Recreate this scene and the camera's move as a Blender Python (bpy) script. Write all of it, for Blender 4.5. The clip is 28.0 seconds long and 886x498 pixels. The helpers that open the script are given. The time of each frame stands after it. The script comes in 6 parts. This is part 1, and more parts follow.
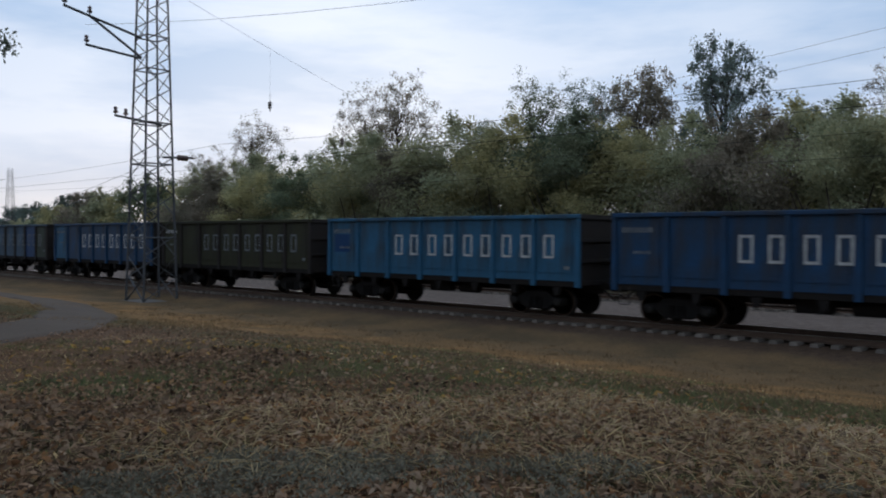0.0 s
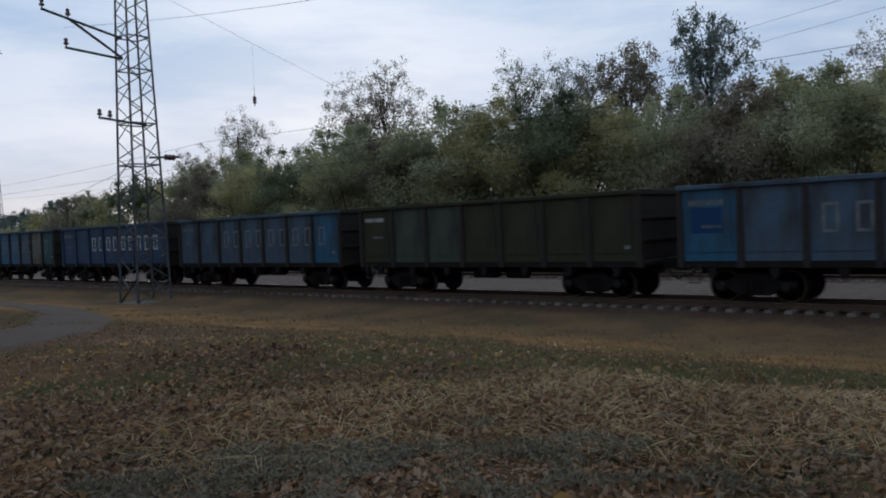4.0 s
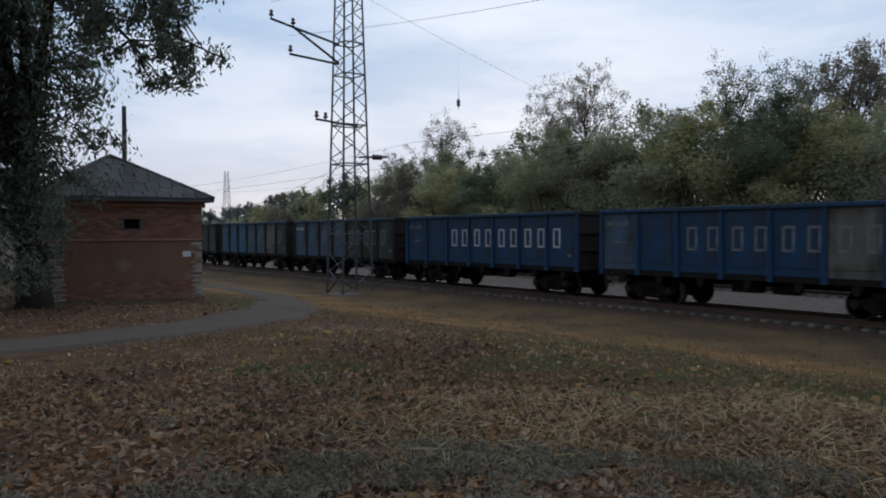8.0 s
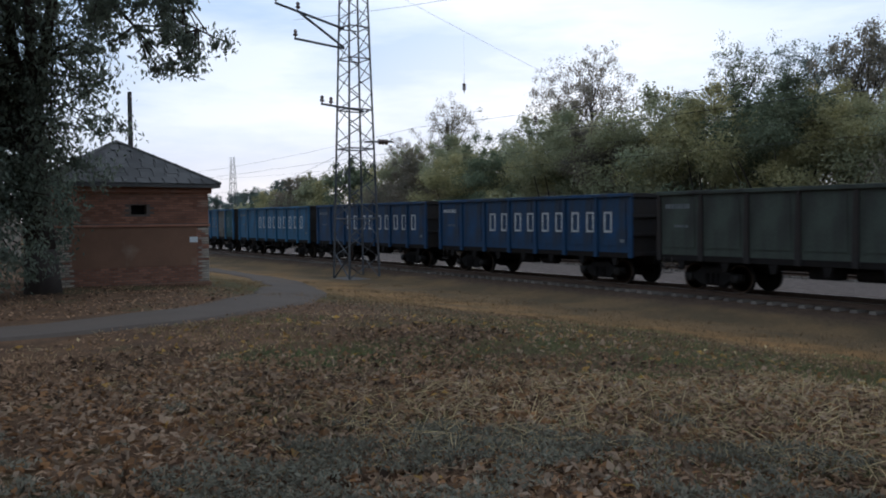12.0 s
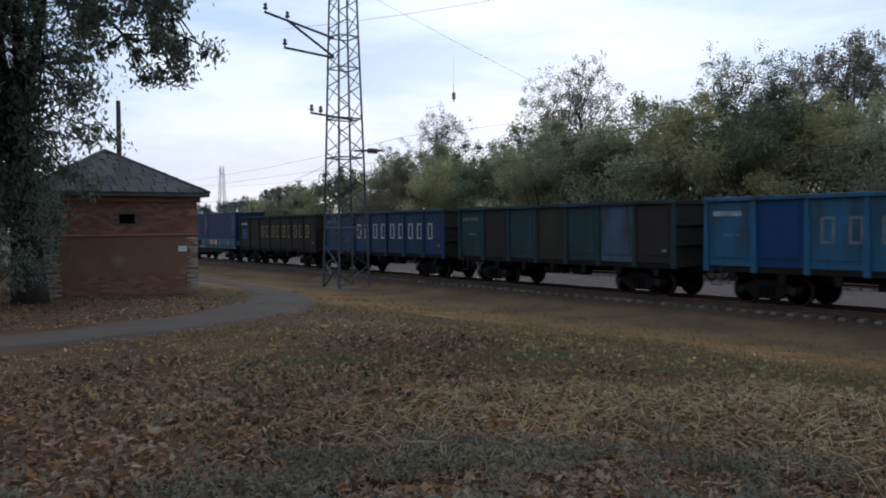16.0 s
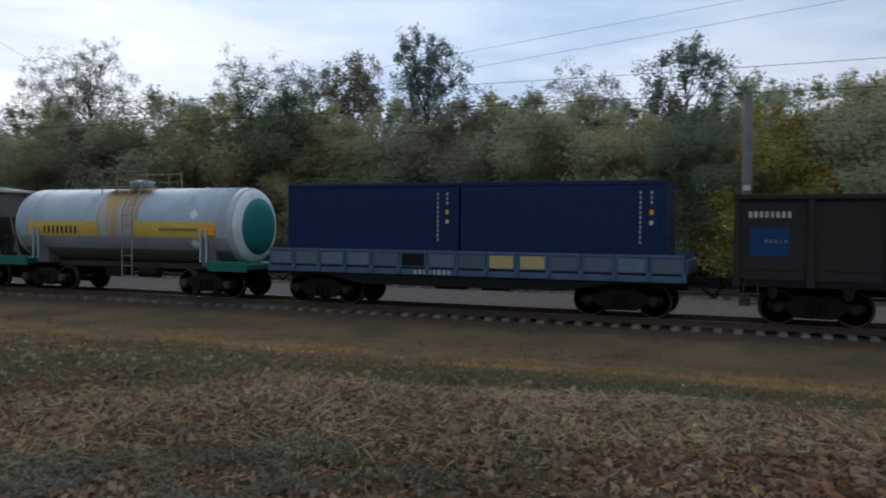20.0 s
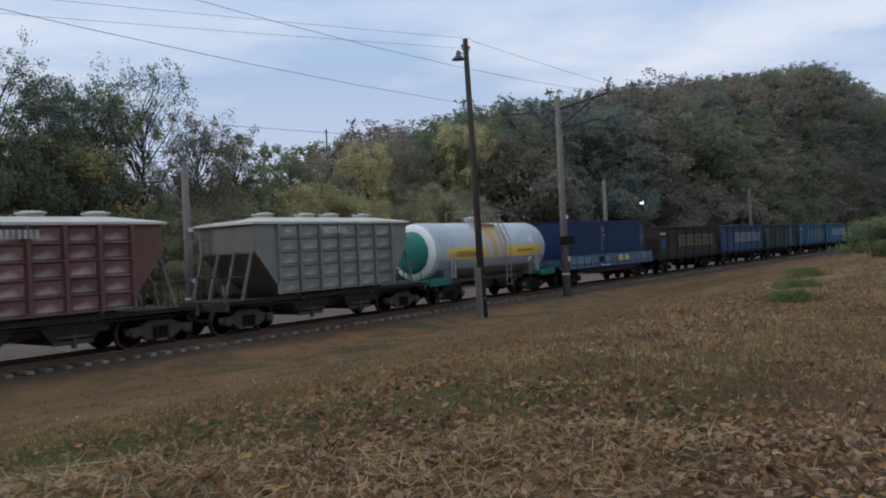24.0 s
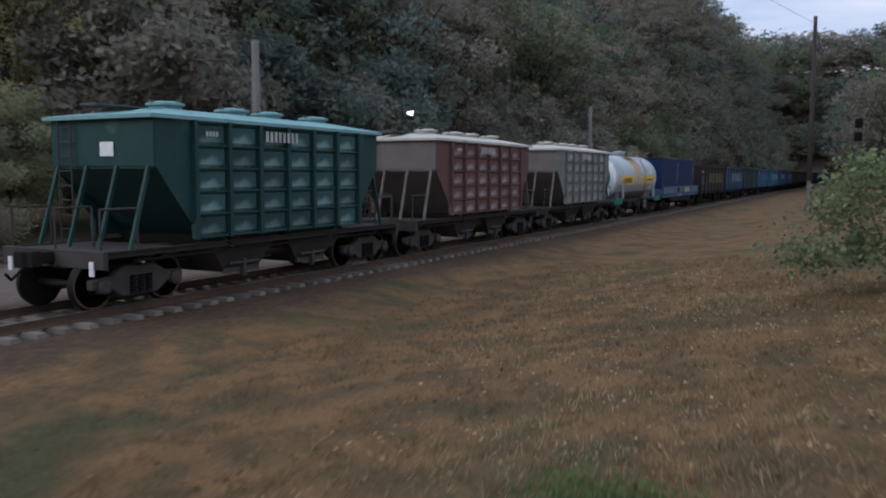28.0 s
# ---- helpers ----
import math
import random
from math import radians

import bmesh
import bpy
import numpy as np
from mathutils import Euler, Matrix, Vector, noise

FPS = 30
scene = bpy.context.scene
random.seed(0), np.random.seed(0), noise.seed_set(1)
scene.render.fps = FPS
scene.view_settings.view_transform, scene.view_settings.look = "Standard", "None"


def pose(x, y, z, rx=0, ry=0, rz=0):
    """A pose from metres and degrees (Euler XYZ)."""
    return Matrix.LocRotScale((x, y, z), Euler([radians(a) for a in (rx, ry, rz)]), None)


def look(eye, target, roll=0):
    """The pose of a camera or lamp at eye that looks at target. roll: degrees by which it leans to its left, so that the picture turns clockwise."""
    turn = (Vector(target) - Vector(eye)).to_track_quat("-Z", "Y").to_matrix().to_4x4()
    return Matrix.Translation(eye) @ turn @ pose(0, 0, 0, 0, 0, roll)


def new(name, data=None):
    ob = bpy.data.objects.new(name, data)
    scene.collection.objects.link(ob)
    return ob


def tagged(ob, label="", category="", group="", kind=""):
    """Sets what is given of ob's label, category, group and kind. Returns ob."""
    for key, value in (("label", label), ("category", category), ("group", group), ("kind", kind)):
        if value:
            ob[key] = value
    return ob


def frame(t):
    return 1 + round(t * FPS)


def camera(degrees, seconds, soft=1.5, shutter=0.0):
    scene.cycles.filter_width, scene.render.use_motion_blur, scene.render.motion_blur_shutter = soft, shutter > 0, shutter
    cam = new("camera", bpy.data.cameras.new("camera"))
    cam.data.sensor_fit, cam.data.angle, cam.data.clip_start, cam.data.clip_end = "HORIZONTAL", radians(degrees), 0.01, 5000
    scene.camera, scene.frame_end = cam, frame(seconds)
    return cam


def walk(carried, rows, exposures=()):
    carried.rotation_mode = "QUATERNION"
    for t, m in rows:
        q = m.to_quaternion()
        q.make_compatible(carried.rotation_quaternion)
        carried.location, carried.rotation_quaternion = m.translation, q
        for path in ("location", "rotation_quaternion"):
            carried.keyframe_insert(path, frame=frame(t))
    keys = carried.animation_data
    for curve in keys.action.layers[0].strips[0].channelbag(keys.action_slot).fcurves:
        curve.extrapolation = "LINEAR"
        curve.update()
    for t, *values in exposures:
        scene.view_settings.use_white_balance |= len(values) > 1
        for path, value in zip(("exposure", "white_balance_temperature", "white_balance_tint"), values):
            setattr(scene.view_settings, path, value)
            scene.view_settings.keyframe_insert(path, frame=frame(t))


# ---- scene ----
# World: x along the railway in the direction of travel, y away from the camera towards the track, z up; z = 0 is the rail head.
cam = camera(56.9, 28.0, soft=1.9, shutter=0.2)


def aim(x, y, z, yaw, pitch, roll):
    a, b = radians(yaw), radians(pitch)
    way = Vector((-math.sin(a) * math.cos(b), math.cos(a) * math.cos(b), math.sin(b)))
    eye = Vector((x, y, z))
    return look(eye, eye + way, roll)


PATH = [
    (0.0, 0.00, 0.00, 2.58, 42.02, -0.62, 0.40),
    (0.5, 0.00, 0.00, 2.58, 45.28, -0.19, 0.92),
    (1.0, 0.00, 0.00, 2.58, 41.13, -0.40, 1.98),
    (1.5, 0.00, 0.00, 2.58, 36.42, -0.16, 3.09),
    (2.0, 0.00, 0.00, 2.58, 35.52, -0.48, 2.75),
    (2.5, 0.00, 0.00, 2.58, 37.12, -0.62, 1.85),
    (3.0, 0.00, 0.00, 2.58, 41.33, -0.35, 1.12),
    (3.5, 0.00, 0.00, 2.58, 41.66, -1.48, 0.42),
    (4.0, 0.00, 0.00, 2.58, 41.54, -1.58, -2.45),
    (4.5, 0.00, 0.00, 2.58, 45.99, -1.37, -1.22),
    (6.5, 0.00, 0.00, 2.58, 49.09, -0.68, -0.64),
    (7.0, 0.00, 0.00, 2.58, 50.34, -1.13, -0.65),
    (7.5, 0.00, 0.00, 2.58, 52.84, -0.13, -1.07),
    (8.0, 0.00, 0.00, 2.58, 55.13, -1.06, -0.19),
    (8.5, 0.00, 0.00, 2.58, 54.82, -1.72, -0.88),
    (9.0, 0.00, 0.00, 2.58, 52.07, -2.68, -0.28),
    (9.5, 0.00, 0.00, 2.58, 52.60, -2.83, -0.22),
    (10.0, 0.00, 0.00, 2.58, 56.22, -3.51, -1.21),
    (10.5, 0.00, 0.00, 2.58, 56.00, -3.33, -0.87),
    (11.0, 0.00, 0.00, 2.58, 56.67, -3.70, -0.66),
    (11.5, 0.00, 0.00, 2.58, 55.23, -2.52, -0.31),
    (12.0, 0.00, 0.00, 2.58, 55.58, -2.14, -0.45),
    (12.5, 0.00, 0.00, 2.58, 55.93, -2.99, -0.73),
    (13.0, 0.00, 0.00, 2.58, 57.41, -3.88, -1.18),
    (13.5, 0.00, 0.00, 2.58, 60.07, -2.68, -0.87),
    (15.5, 0.00, 0.00, 2.58, 55.71, -2.06, 0.17),
    (16.0, 0.00, 0.00, 2.58, 54.86, -1.53, -0.51),
    (16.5, 0.00, 0.00, 2.58, 54.76, -1.99, -0.94),
    (17.0, 0.00, 0.00, 2.58, 55.57, -1.86, -0.66),
    (17.5, 0.00, 0.00, 2.58, 55.26, -2.56, -0.54),
    (18.0, 0.00, 0.00, 2.58, 54.39, -3.06, -0.80),
    (18.5, 0.00, 0.00, 2.58, 51.01, -2.65, 0.30),
    (19.0, 0.00, 0.00, 2.58, 43.27, -2.77, 0.67),
    (19.5, 0.00, 0.00, 2.58, 31.16, -2.09, 1.09),
    (20.0, 0.00, 0.00, 2.58, 21.94, -1.63, 0.46),
    (20.5, 0.00, 0.00, 2.58, 8.09, -1.24, 0.20),
    (21.0, 0.00, 0.00, 2.58, -7.64, -1.13, -0.42),
    (21.5, 0.00, 0.00, 2.58, -19.72, -0.46, -0.51),
    (22.0, 0.00, 0.00, 2.58, -31.53, -0.44, -0.19),
    (22.5, 0.00, 0.00, 2.58, -43.53, -0.47, 0.12),
    (24.5, 2.54, 1.70, 2.62, -54.40, 0.50, -3.09),
    (25.0, 6.75, 3.00, 2.62, -56.26, 0.77, -2.90),
    (25.5, 11.93, 4.10, 2.62, -60.50, -1.31, -0.93),
    (26.0, 17.20, 4.80, 2.62, -61.80, -2.40, -0.90),
    (26.5, 21.30, 5.20, 2.64, -63.10, -1.85, -1.35),
    (27.0, 26.60, 6.20, 2.64, -63.00, -2.45, -0.87),
    (27.5, 33.92, 8.10, 2.68, -62.45, -3.82, 0.40),
    (28.0, 41.99, 10.19, 2.70, -62.68, -5.24, 0.16),
]
walk(cam, [(row[0], aim(*row[1:])) for row in PATH], exposures=[(0.0, -0.1, 6200, 9), (1.0, -0.2, 6200, 9), (4.0, -0.24, 6200, 9), (8.0, -0.18, 6200, 9), (9.0, -0.1, 6200, 9), (10.0, 0.0, 6200, 9), (11.0, 0.1, 6150, 9), (13.0, 0.12, 6120, 9), (18.0, 0.08, 6080, 9), (19.0, 0.0, 6200, 9), (20.0, 0.05, 6200, 9), (21.0, 0.36, 6450, 11), (22.5, 0.47, 6600, 12), (25.0, 0.46, 6650, 13), (26.0, 0.42, 6600, 14), (27.0, 0.4, 6550, 15), (28.0, 0.56, 6450, 16)])

# ---- light: an overcast evening ----
world = bpy.data.worlds.new("evening_sky")
scene.world = world
world.use_nodes = True
wt = world.node_tree
wt.nodes.clear()
w_out = wt.nodes.new("ShaderNodeOutputWorld")
w_bg = wt.nodes.new("ShaderNodeBackground")
w_sky = wt.nodes.new("ShaderNodeTexSky")
w_sky.sky_type, w_sky.sun_disc = "NISHITA", False
w_sky.sun_elevation, w_sky.sun_rotation = radians(16), radians(-50)
w_sky.air_density, w_sky.dust_density, w_sky.ozone_density = 1.0, 1.5, 1.5
w_co = wt.nodes.new("ShaderNodeTexCoord")
w_map = wt.nodes.new("ShaderNodeMapping")
w_map.inputs["Scale"].default_value = (1.0, 1.0, 4.5)
w_noise = wt.nodes.new("ShaderNodeTexNoise")
w_noise.inputs["Scale"].default_value, w_noise.inputs["Detail"].default_value, w_noise.inputs["Roughness"].default_value = 2.3, 7, 0.55
w_ramp = wt.nodes.new("ShaderNodeValToRGB")
w_ramp.color_ramp.elements[0].position, w_ramp.color_ramp.elements[1].position = 0.4, 0.6
# high cloud: blue between, white where it is thick, whiter and warmer towards the horizon
w_sep = wt.nodes.new("ShaderNodeSeparateXYZ")


def by_height(stops):
    ramp = wt.nodes.new("ShaderNodeValToRGB")
    for k, (at_, colour) in enumerate(stops):
        el = ramp.color_ramp.elements[k] if k < 2 else ramp.color_ramp.elements.new(at_)
        el.position, el.color = at_, (*colour, 1)
    wt.links.new(w_sep.outputs["Z"], ramp.inputs["Fac"])
    return ramp.outputs["Color"]


w_clear = by_height([(0.0, (6.3, 6.2, 7.0)), (0.1, (5.5, 6.4, 8.2)), (0.22, (4.0, 5.5, 7.8)), (0.75, (8.0, 10.4, 14.0))])
w_cloud = by_height([(0.0, (7.4, 7.2, 7.7)), (0.12, (8.2, 8.6, 9.7)), (0.3, (6.4, 7.5, 9.2)), (0.75, (12.0, 13.2, 15.4))])
w_mix = wt.nodes.new("ShaderNodeMix")
w_all = wt.nodes.new("ShaderNodeMix")
w_mix.data_type = w_all.data_type = "RGBA"
w_all.inputs["Factor"].default_value = 0.93
wt.links.new(w_co.outputs["Generated"], w_map.inputs["Vector"])
wt.links.new(w_map.outputs["Vector"], w_noise.inputs["Vector"])
wt.links.new(w_noise.outputs["Fac"], w_ramp.inputs["Fac"])
wt.links.new(w_co.outputs["Generated"], w_sep.inputs["Vector"])
wt.links.new(w_ramp.outputs["Color"], w_mix.inputs["Factor"])
wt.links.new(w_clear, w_mix.inputs["A"])
wt.links.new(w_cloud, w_mix.inputs["B"])
wt.links.new(w_sky.outputs["Color"], w_all.inputs["A"])
# the sky is whiter towards the sunset and duller away from it
w_dot = wt.nodes.new("ShaderNodeVectorMath")
w_dot.operation = "DOT_PRODUCT"
w_dot.inputs[1].default_value = (-0.74, 0.64, 0.2)
w_fall = wt.nodes.new("ShaderNodeMapRange")
w_fall.interpolation_type = "SMOOTHSTEP"
for key, val in (("From Min", 0.35), ("From Max", 1.0), ("To Min", 0.74), ("To Max", 1.06)):
    w_fall.inputs[key].default_value = val
w_gain = wt.nodes.new("ShaderNodeVectorMath")
w_gain.operation = "SCALE"
wt.links.new(w_co.outputs["Generated"], w_dot.inputs[0])
wt.links.new(w_dot.outputs["Value"], w_fall.inputs["Value"])
wt.links.new(w_mix.outputs["Result"], w_gain.inputs[0])
wt.links.new(w_fall.outputs["Result"], w_gain.inputs["Scale"])
wt.links.new(w_gain.outputs["Vector"], w_all.inputs["B"])
wt.links.new(w_all.outputs["Result"], w_bg.inputs["Color"])
w_bg.inputs["Strength"].default_value = 0.1
wt.links.new(w_bg.outputs["Background"], w_out.inputs["Surface"])

sun = new("sun", bpy.data.lights.new("sun", "SUN"))
sun.data.energy, sun.data.angle, sun.data.color = 0.6, radians(25), (1.0, 0.93, 0.86)
sun.matrix_world = look((-60, 50, 40), (0, 0, 0))

# ---- materials ----


def material(name, base, second=None, rough=0.8, metal=0.0, scale=6.0, amount=0.5, bump=0.15, fine=60.0, vary=0.0, island=0.0, stain=None, stain_at=0.6, stretch=(1, 1, 1)):
    """A surface with two scales of variation, stains and fine relief. vary: per object; island: per loose piece."""
    m = bpy.data.materials.new(name)
    m.use_nodes = True
    nt = m.node_tree
    bsdf = nt.nodes["Principled BSDF"]
    link = nt.links.new
    geo = nt.nodes.new("ShaderNodeTexCoord")
    mp = nt.nodes.new("ShaderNodeMapping")
    mp.inputs["Scale"].default_value = stretch
    link(geo.outputs["Object"], mp.inputs["Vector"])
    n1, n2 = nt.nodes.new("ShaderNodeTexNoise"), nt.nodes.new("ShaderNodeTexNoise")
    for n, s, d in ((n1, scale, 5), (n2, fine, 3)):
        n.inputs["Scale"].default_value, n.inputs["Detail"].default_value = s, d
        link(mp.outputs["Vector"], n.inputs["Vector"])
    second = second or tuple(c * 0.6 for c in base)
    mix = nt.nodes.new("ShaderNodeMix")
    mix.data_type = "RGBA"
    ramp = nt.nodes.new("ShaderNodeMapRange")
    ramp.inputs["From Min"].default_value, ramp.inputs["From Max"].default_value = 0.35, 0.68
    ramp.inputs["To Max"].default_value = amount
    link(n1.outputs["Fac"], ramp.inputs["Value"])
    link(ramp.outputs["Result"], mix.inputs["Factor"])
    mix.inputs["A"].default_value, mix.inputs["B"].default_value = (*base, 1), (*second, 1)
    colour = mix.outputs["Result"]
    if stain:
        n3 = nt.nodes.new("ShaderNodeTexNoise")
        n3.inputs["Scale"].default_value, n3.inputs["Detail"].default_value = scale * 0.45, 8
        link(mp.outputs["Vector"], n3.inputs["Vector"])
        r3 = nt.nodes.new("ShaderNodeMapRange")
        r3.inputs["From Min"].default_value, r3.inputs["From Max"].default_value = stain_at - 0.06, stain_at + 0.1
        link(n3.outputs["Fac"], r3.inputs["Value"])
        m3 = nt.nodes.new("ShaderNodeMix")
        m3.data_type = "RGBA"
        link(r3.outputs["Result"], m3.inputs["Factor"])
        link(colour, m3.inputs["A"])
        m3.inputs["B"].default_value = (*stain, 1)
        colour = m3.outputs["Result"]
    fine_mix = nt.nodes.new("ShaderNodeHueSaturation")
    r2 = nt.nodes.new("ShaderNodeMapRange")
    r2.inputs["To Min"].default_value, r2.inputs["To Max"].default_value = 0.72, 1.28
    link(n2.outputs["Fac"], r2.inputs["Value"])
    value = r2.outputs["Result"]
    for source, width in ((("ShaderNodeObjectInfo", "Random"), vary), (("ShaderNodeNewGeometry", "Random Per Island"), island)):
        if width:
            info = nt.nodes.new(source[0])
            rr = nt.nodes.new("ShaderNodeMapRange")
            rr.inputs["To Min"].default_value, rr.inputs["To Max"].default_value = 1 - width, 1 + width
            link(info.outputs[source[1]], rr.inputs["Value"])
            mul = nt.nodes.new("ShaderNodeMath")
            mul.operation = "MULTIPLY"
            link(value, mul.inputs[0])
            link(rr.outputs["Result"], mul.inputs[1])
            value = mul.outputs[0]
    link(value, fine_mix.inputs["Value"])
    link(colour, fine_mix.inputs["Color"])
    link(fine_mix.outputs["Color"], bsdf.inputs["Base Color"])
    bsdf.inputs["Roughness"].default_value, bsdf.inputs["Metallic"].default_value = rough, metal
    bsdf.inputs["Specular IOR Level"].default_value = 0.4 if rough < 0.5 else (0.2 if rough < 0.7 else 0.08)  # dusty surfaces hardly shine
    if bump:
        b = nt.nodes.new("ShaderNodeBump")
        b.inputs["Strength"].default_value, b.inputs["Distance"].default_value = bump, 0.02
        link(n2.outputs["Fac"], b.inputs["Height"])
        link(b.outputs["Normal"], bsdf.inputs["Normal"])
    return m


def leafy(name, base, second, island=0.45):
    m = material(name, base, second, rough=0.75, scale=0.6, amount=0.9, bump=0, fine=3, vary=0.18, island=island)
    nt = m.node_tree
    bsdf = nt.nodes["Principled BSDF"]
    thin = nt.nodes.new("ShaderNodeBsdfTranslucent")
    both = nt.nodes.new("ShaderNodeMixShader")
    both.inputs["Fac"].default_value = 0.45
    nt.links.new(bsdf.inputs["Base Color"].links[0].from_socket, thin.inputs["Color"])
    nt.links.new(bsdf.outputs["BSDF"], both.inputs[1])
    nt.links.new(thin.outputs["BSDF"], both.inputs[2])
    nt.links.new(both.outputs["Shader"], nt.nodes["Material Output"].inputs["Surface"])
    return m


M = {}
M["navy"] = material("navy_paint", (0.01097, 0.04317, 0.09838), (0.01498, 0.03053, 0.05375), 0.6, scale=1.6, amount=0.9, stain=(0.03, 0.027, 0.025), stain_at=0.55, fine=25, stretch=(1, 1, 0.45))
M["blue"] = material("blue_paint", (0.02329, 0.0966, 0.1725), (0.0217, 0.06037, 0.09474), 0.65, scale=1.4, amount=0.9, stain=(0.03, 0.027, 0.025), stain_at=0.55, fine=25, stretch=(1, 1, 0.45))
M["bright_blue"] = material("bright_blue_paint", (0.00515, 0.0363, 0.107), (0.00636, 0.0254, 0.0653), 0.55, scale=1.5, stain=(0.05, 0.05, 0.06), stain_at=0.66, fine=25)
M["faded_blue"] = material("faded_blue_paint", (0.06282, 0.09952, 0.1425), (0.05379, 0.06233, 0.0678), 0.75, scale=1.3, amount=0.9, stain=(0.03, 0.027, 0.025), stain_at=0.55, fine=25, stretch=(1, 1, 0.45))
M["olive"] = material("olive_paint", (0.0417, 0.0417, 0.02505), (0.0279, 0.0279, 0.0168), 0.75, scale=1.3, amount=0.9, stain=(0.03, 0.027, 0.025), stain_at=0.55, fine=25, stretch=(1, 1, 0.45))
M["grey_green"] = material("grey_green_paint", (0.05808, 0.06831, 0.05462), (0.03749, 0.04094, 0.03427), 0.75, scale=1.3, amount=0.9, stain=(0.03, 0.027, 0.025), stain_at=0.55, fine=25, stretch=(1, 1, 0.45))
M["beige"] = material("beige_panel_paint", (0.129, 0.118, 0.099), (0.084, 0.0743, 0.0594), 0.75, scale=1.5, amount=0.9, stain=(0.03, 0.027, 0.025), stain_at=0.55)
M["teal"] = material("teal_panel_paint", (0.0347, 0.084, 0.0892), (0.0297, 0.0544, 0.0544), 0.75, scale=1.5, amount=0.9, stain=(0.03, 0.027, 0.025), stain_at=0.55)
M["teal_grime"] = material("grimy_teal_paint", (0.0264, 0.024, 0.0228), (0.024, 0.09, 0.0936), 0.75, scale=0.55, amount=0.7, stain=(0.026, 0.045, 0.085), stain_at=0.6, fine=25, stretch=(1, 1, 0.7))
# sooty wagon paint; also puts shade into end walls and some posts
M["grime"] = material("sooty_shaded_brown_paint", (0.02962, 0.02671, 0.02513), (0.04073, 0.02962, 0.02222), 0.8, scale=1.2, stain=(0.02, 0.05, 0.06), stain_at=0.62, fine=25)
M["black"] = material("oily_shaded_black_steel", (0.0133, 0.0121, 0.01148), (0.02124, 0.01694, 0.0133), 0.8, scale=3)
M["steel"] = material("worn_wheel_steel", (0.0225, 0.0198, 0.0171), (0.0135, 0.0108, 0.009), 0.55, 0.4, scale=4)
M["frame_grey"] = material("dusty_grey_underframe", (0.0616, 0.056, 0.0504), (0.0336, 0.028, 0.0252), 0.8, scale=3)
M["frame_dark"] = material("sooty_brown_underframe", (0.028, 0.024, 0.021), (0.045, 0.036, 0.03), 0.8, scale=3)
M["white_mark"] = material("weathered_white_lettering", (0.446, 0.446, 0.418), (0.216, 0.216, 0.216), 0.8, scale=3, amount=0.8)
M["faint_mark"] = material("worn_off_white_lettering", (0.168, 0.175, 0.175), (0.084, 0.091, 0.098), 0.85, scale=4, amount=0.9)
M["ochre_mark"] = material("yellowed_lettering", (0.26, 0.205, 0.0868), (0.136, 0.112, 0.0744), 0.85, scale=4, amount=0.9)
M["orange_mark"] = material("orange_marking_paint", (0.75, 0.33, 0.03), None, 0.7)
M["container"] = material("dark_blue_container_paint", (0.0036, 0.0175, 0.063), (0.0034, 0.013, 0.045), 0.5, scale=1.5, fine=30)
M["flat_blue"] = material("grey_blue_sideboard_paint", (0.072, 0.122, 0.18), (0.0504, 0.072, 0.101), 0.7, scale=2, stain=(0.1, 0.08, 0.06), stain_at=0.6)
M["yellow_panel"] = material("yellow_sideboard_paint", (0.42, 0.32, 0.14), (0.3, 0.23, 0.11), 0.7, scale=3)
M["tank_grey"] = material("pale_grey_tank_paint", (0.36, 0.40, 0.42), (0.25, 0.27, 0.28), 0.5, scale=1.2, stain=(0.2, 0.15, 0.1), stain_at=0.66, fine=20)
M["tank_soot"] = material("dark_grey_tank_belly", (0.14, 0.135, 0.13), (0.07, 0.066, 0.062), 0.7, scale=1.2, fine=20)
M["tank_yellow"] = material("yellow_tank_band", (0.58, 0.40, 0.08), (0.45, 0.28, 0.06), 0.6, scale=1.5, fine=20)
M["rust"] = material("rust_runs", (0.42, 0.28, 0.13), (0.34, 0.2, 0.09), 0.8, scale=2.2, stretch=(2.2, 1, 0.35), stain=(0.36, 0.37, 0.35), stain_at=0.54)
M["tank_dusk"] = material("mid_grey_tank_flank", (0.27, 0.285, 0.29), (0.17, 0.175, 0.175), 0.6, scale=1.2, fine=20)
M["pale_steel"] = material("pale_dusty_steel", (0.25, 0.235, 0.2), (0.15, 0.13, 0.11), 0.7, scale=3)
M["tank_white"] = material("white_tank_ring", (0.66, 0.67, 0.65), (0.45, 0.45, 0.44), 0.6, scale=2)
M["tank_teal"] = material("teal_tank_end", (0.02, 0.17, 0.14), (0.02, 0.12, 0.10), 0.6, scale=2)
M["frame_green"] = material("green_tank_frame", (0.012, 0.132, 0.096), (0.018, 0.06, 0.048), 0.65, scale=3)
M["hop_green"] = material("dark_green_hopper_paint", (0.013, 0.047, 0.043), (0.011, 0.03, 0.029), 0.6, scale=1.4, stain=(0.10, 0.2, 0.18), stain_at=0.63, fine=25)
M["worn_green"] = material("chalky_green_hopper_paint", (0.0119, 0.0442, 0.04165), (0.04675, 0.0833, 0.085), 0.6, scale=2.2, amount=0.8, stain=(0.17, 0.27, 0.25), stain_at=0.56, fine=25, vary=0.3)
M["worn_red"] = material("chalky_red_brown_hopper_paint", (0.104, 0.048, 0.044), (0.152, 0.096, 0.088), 0.75, scale=2.2, amount=0.8, stain=(0.30, 0.26, 0.24), stain_at=0.55, fine=25, vary=0.25)
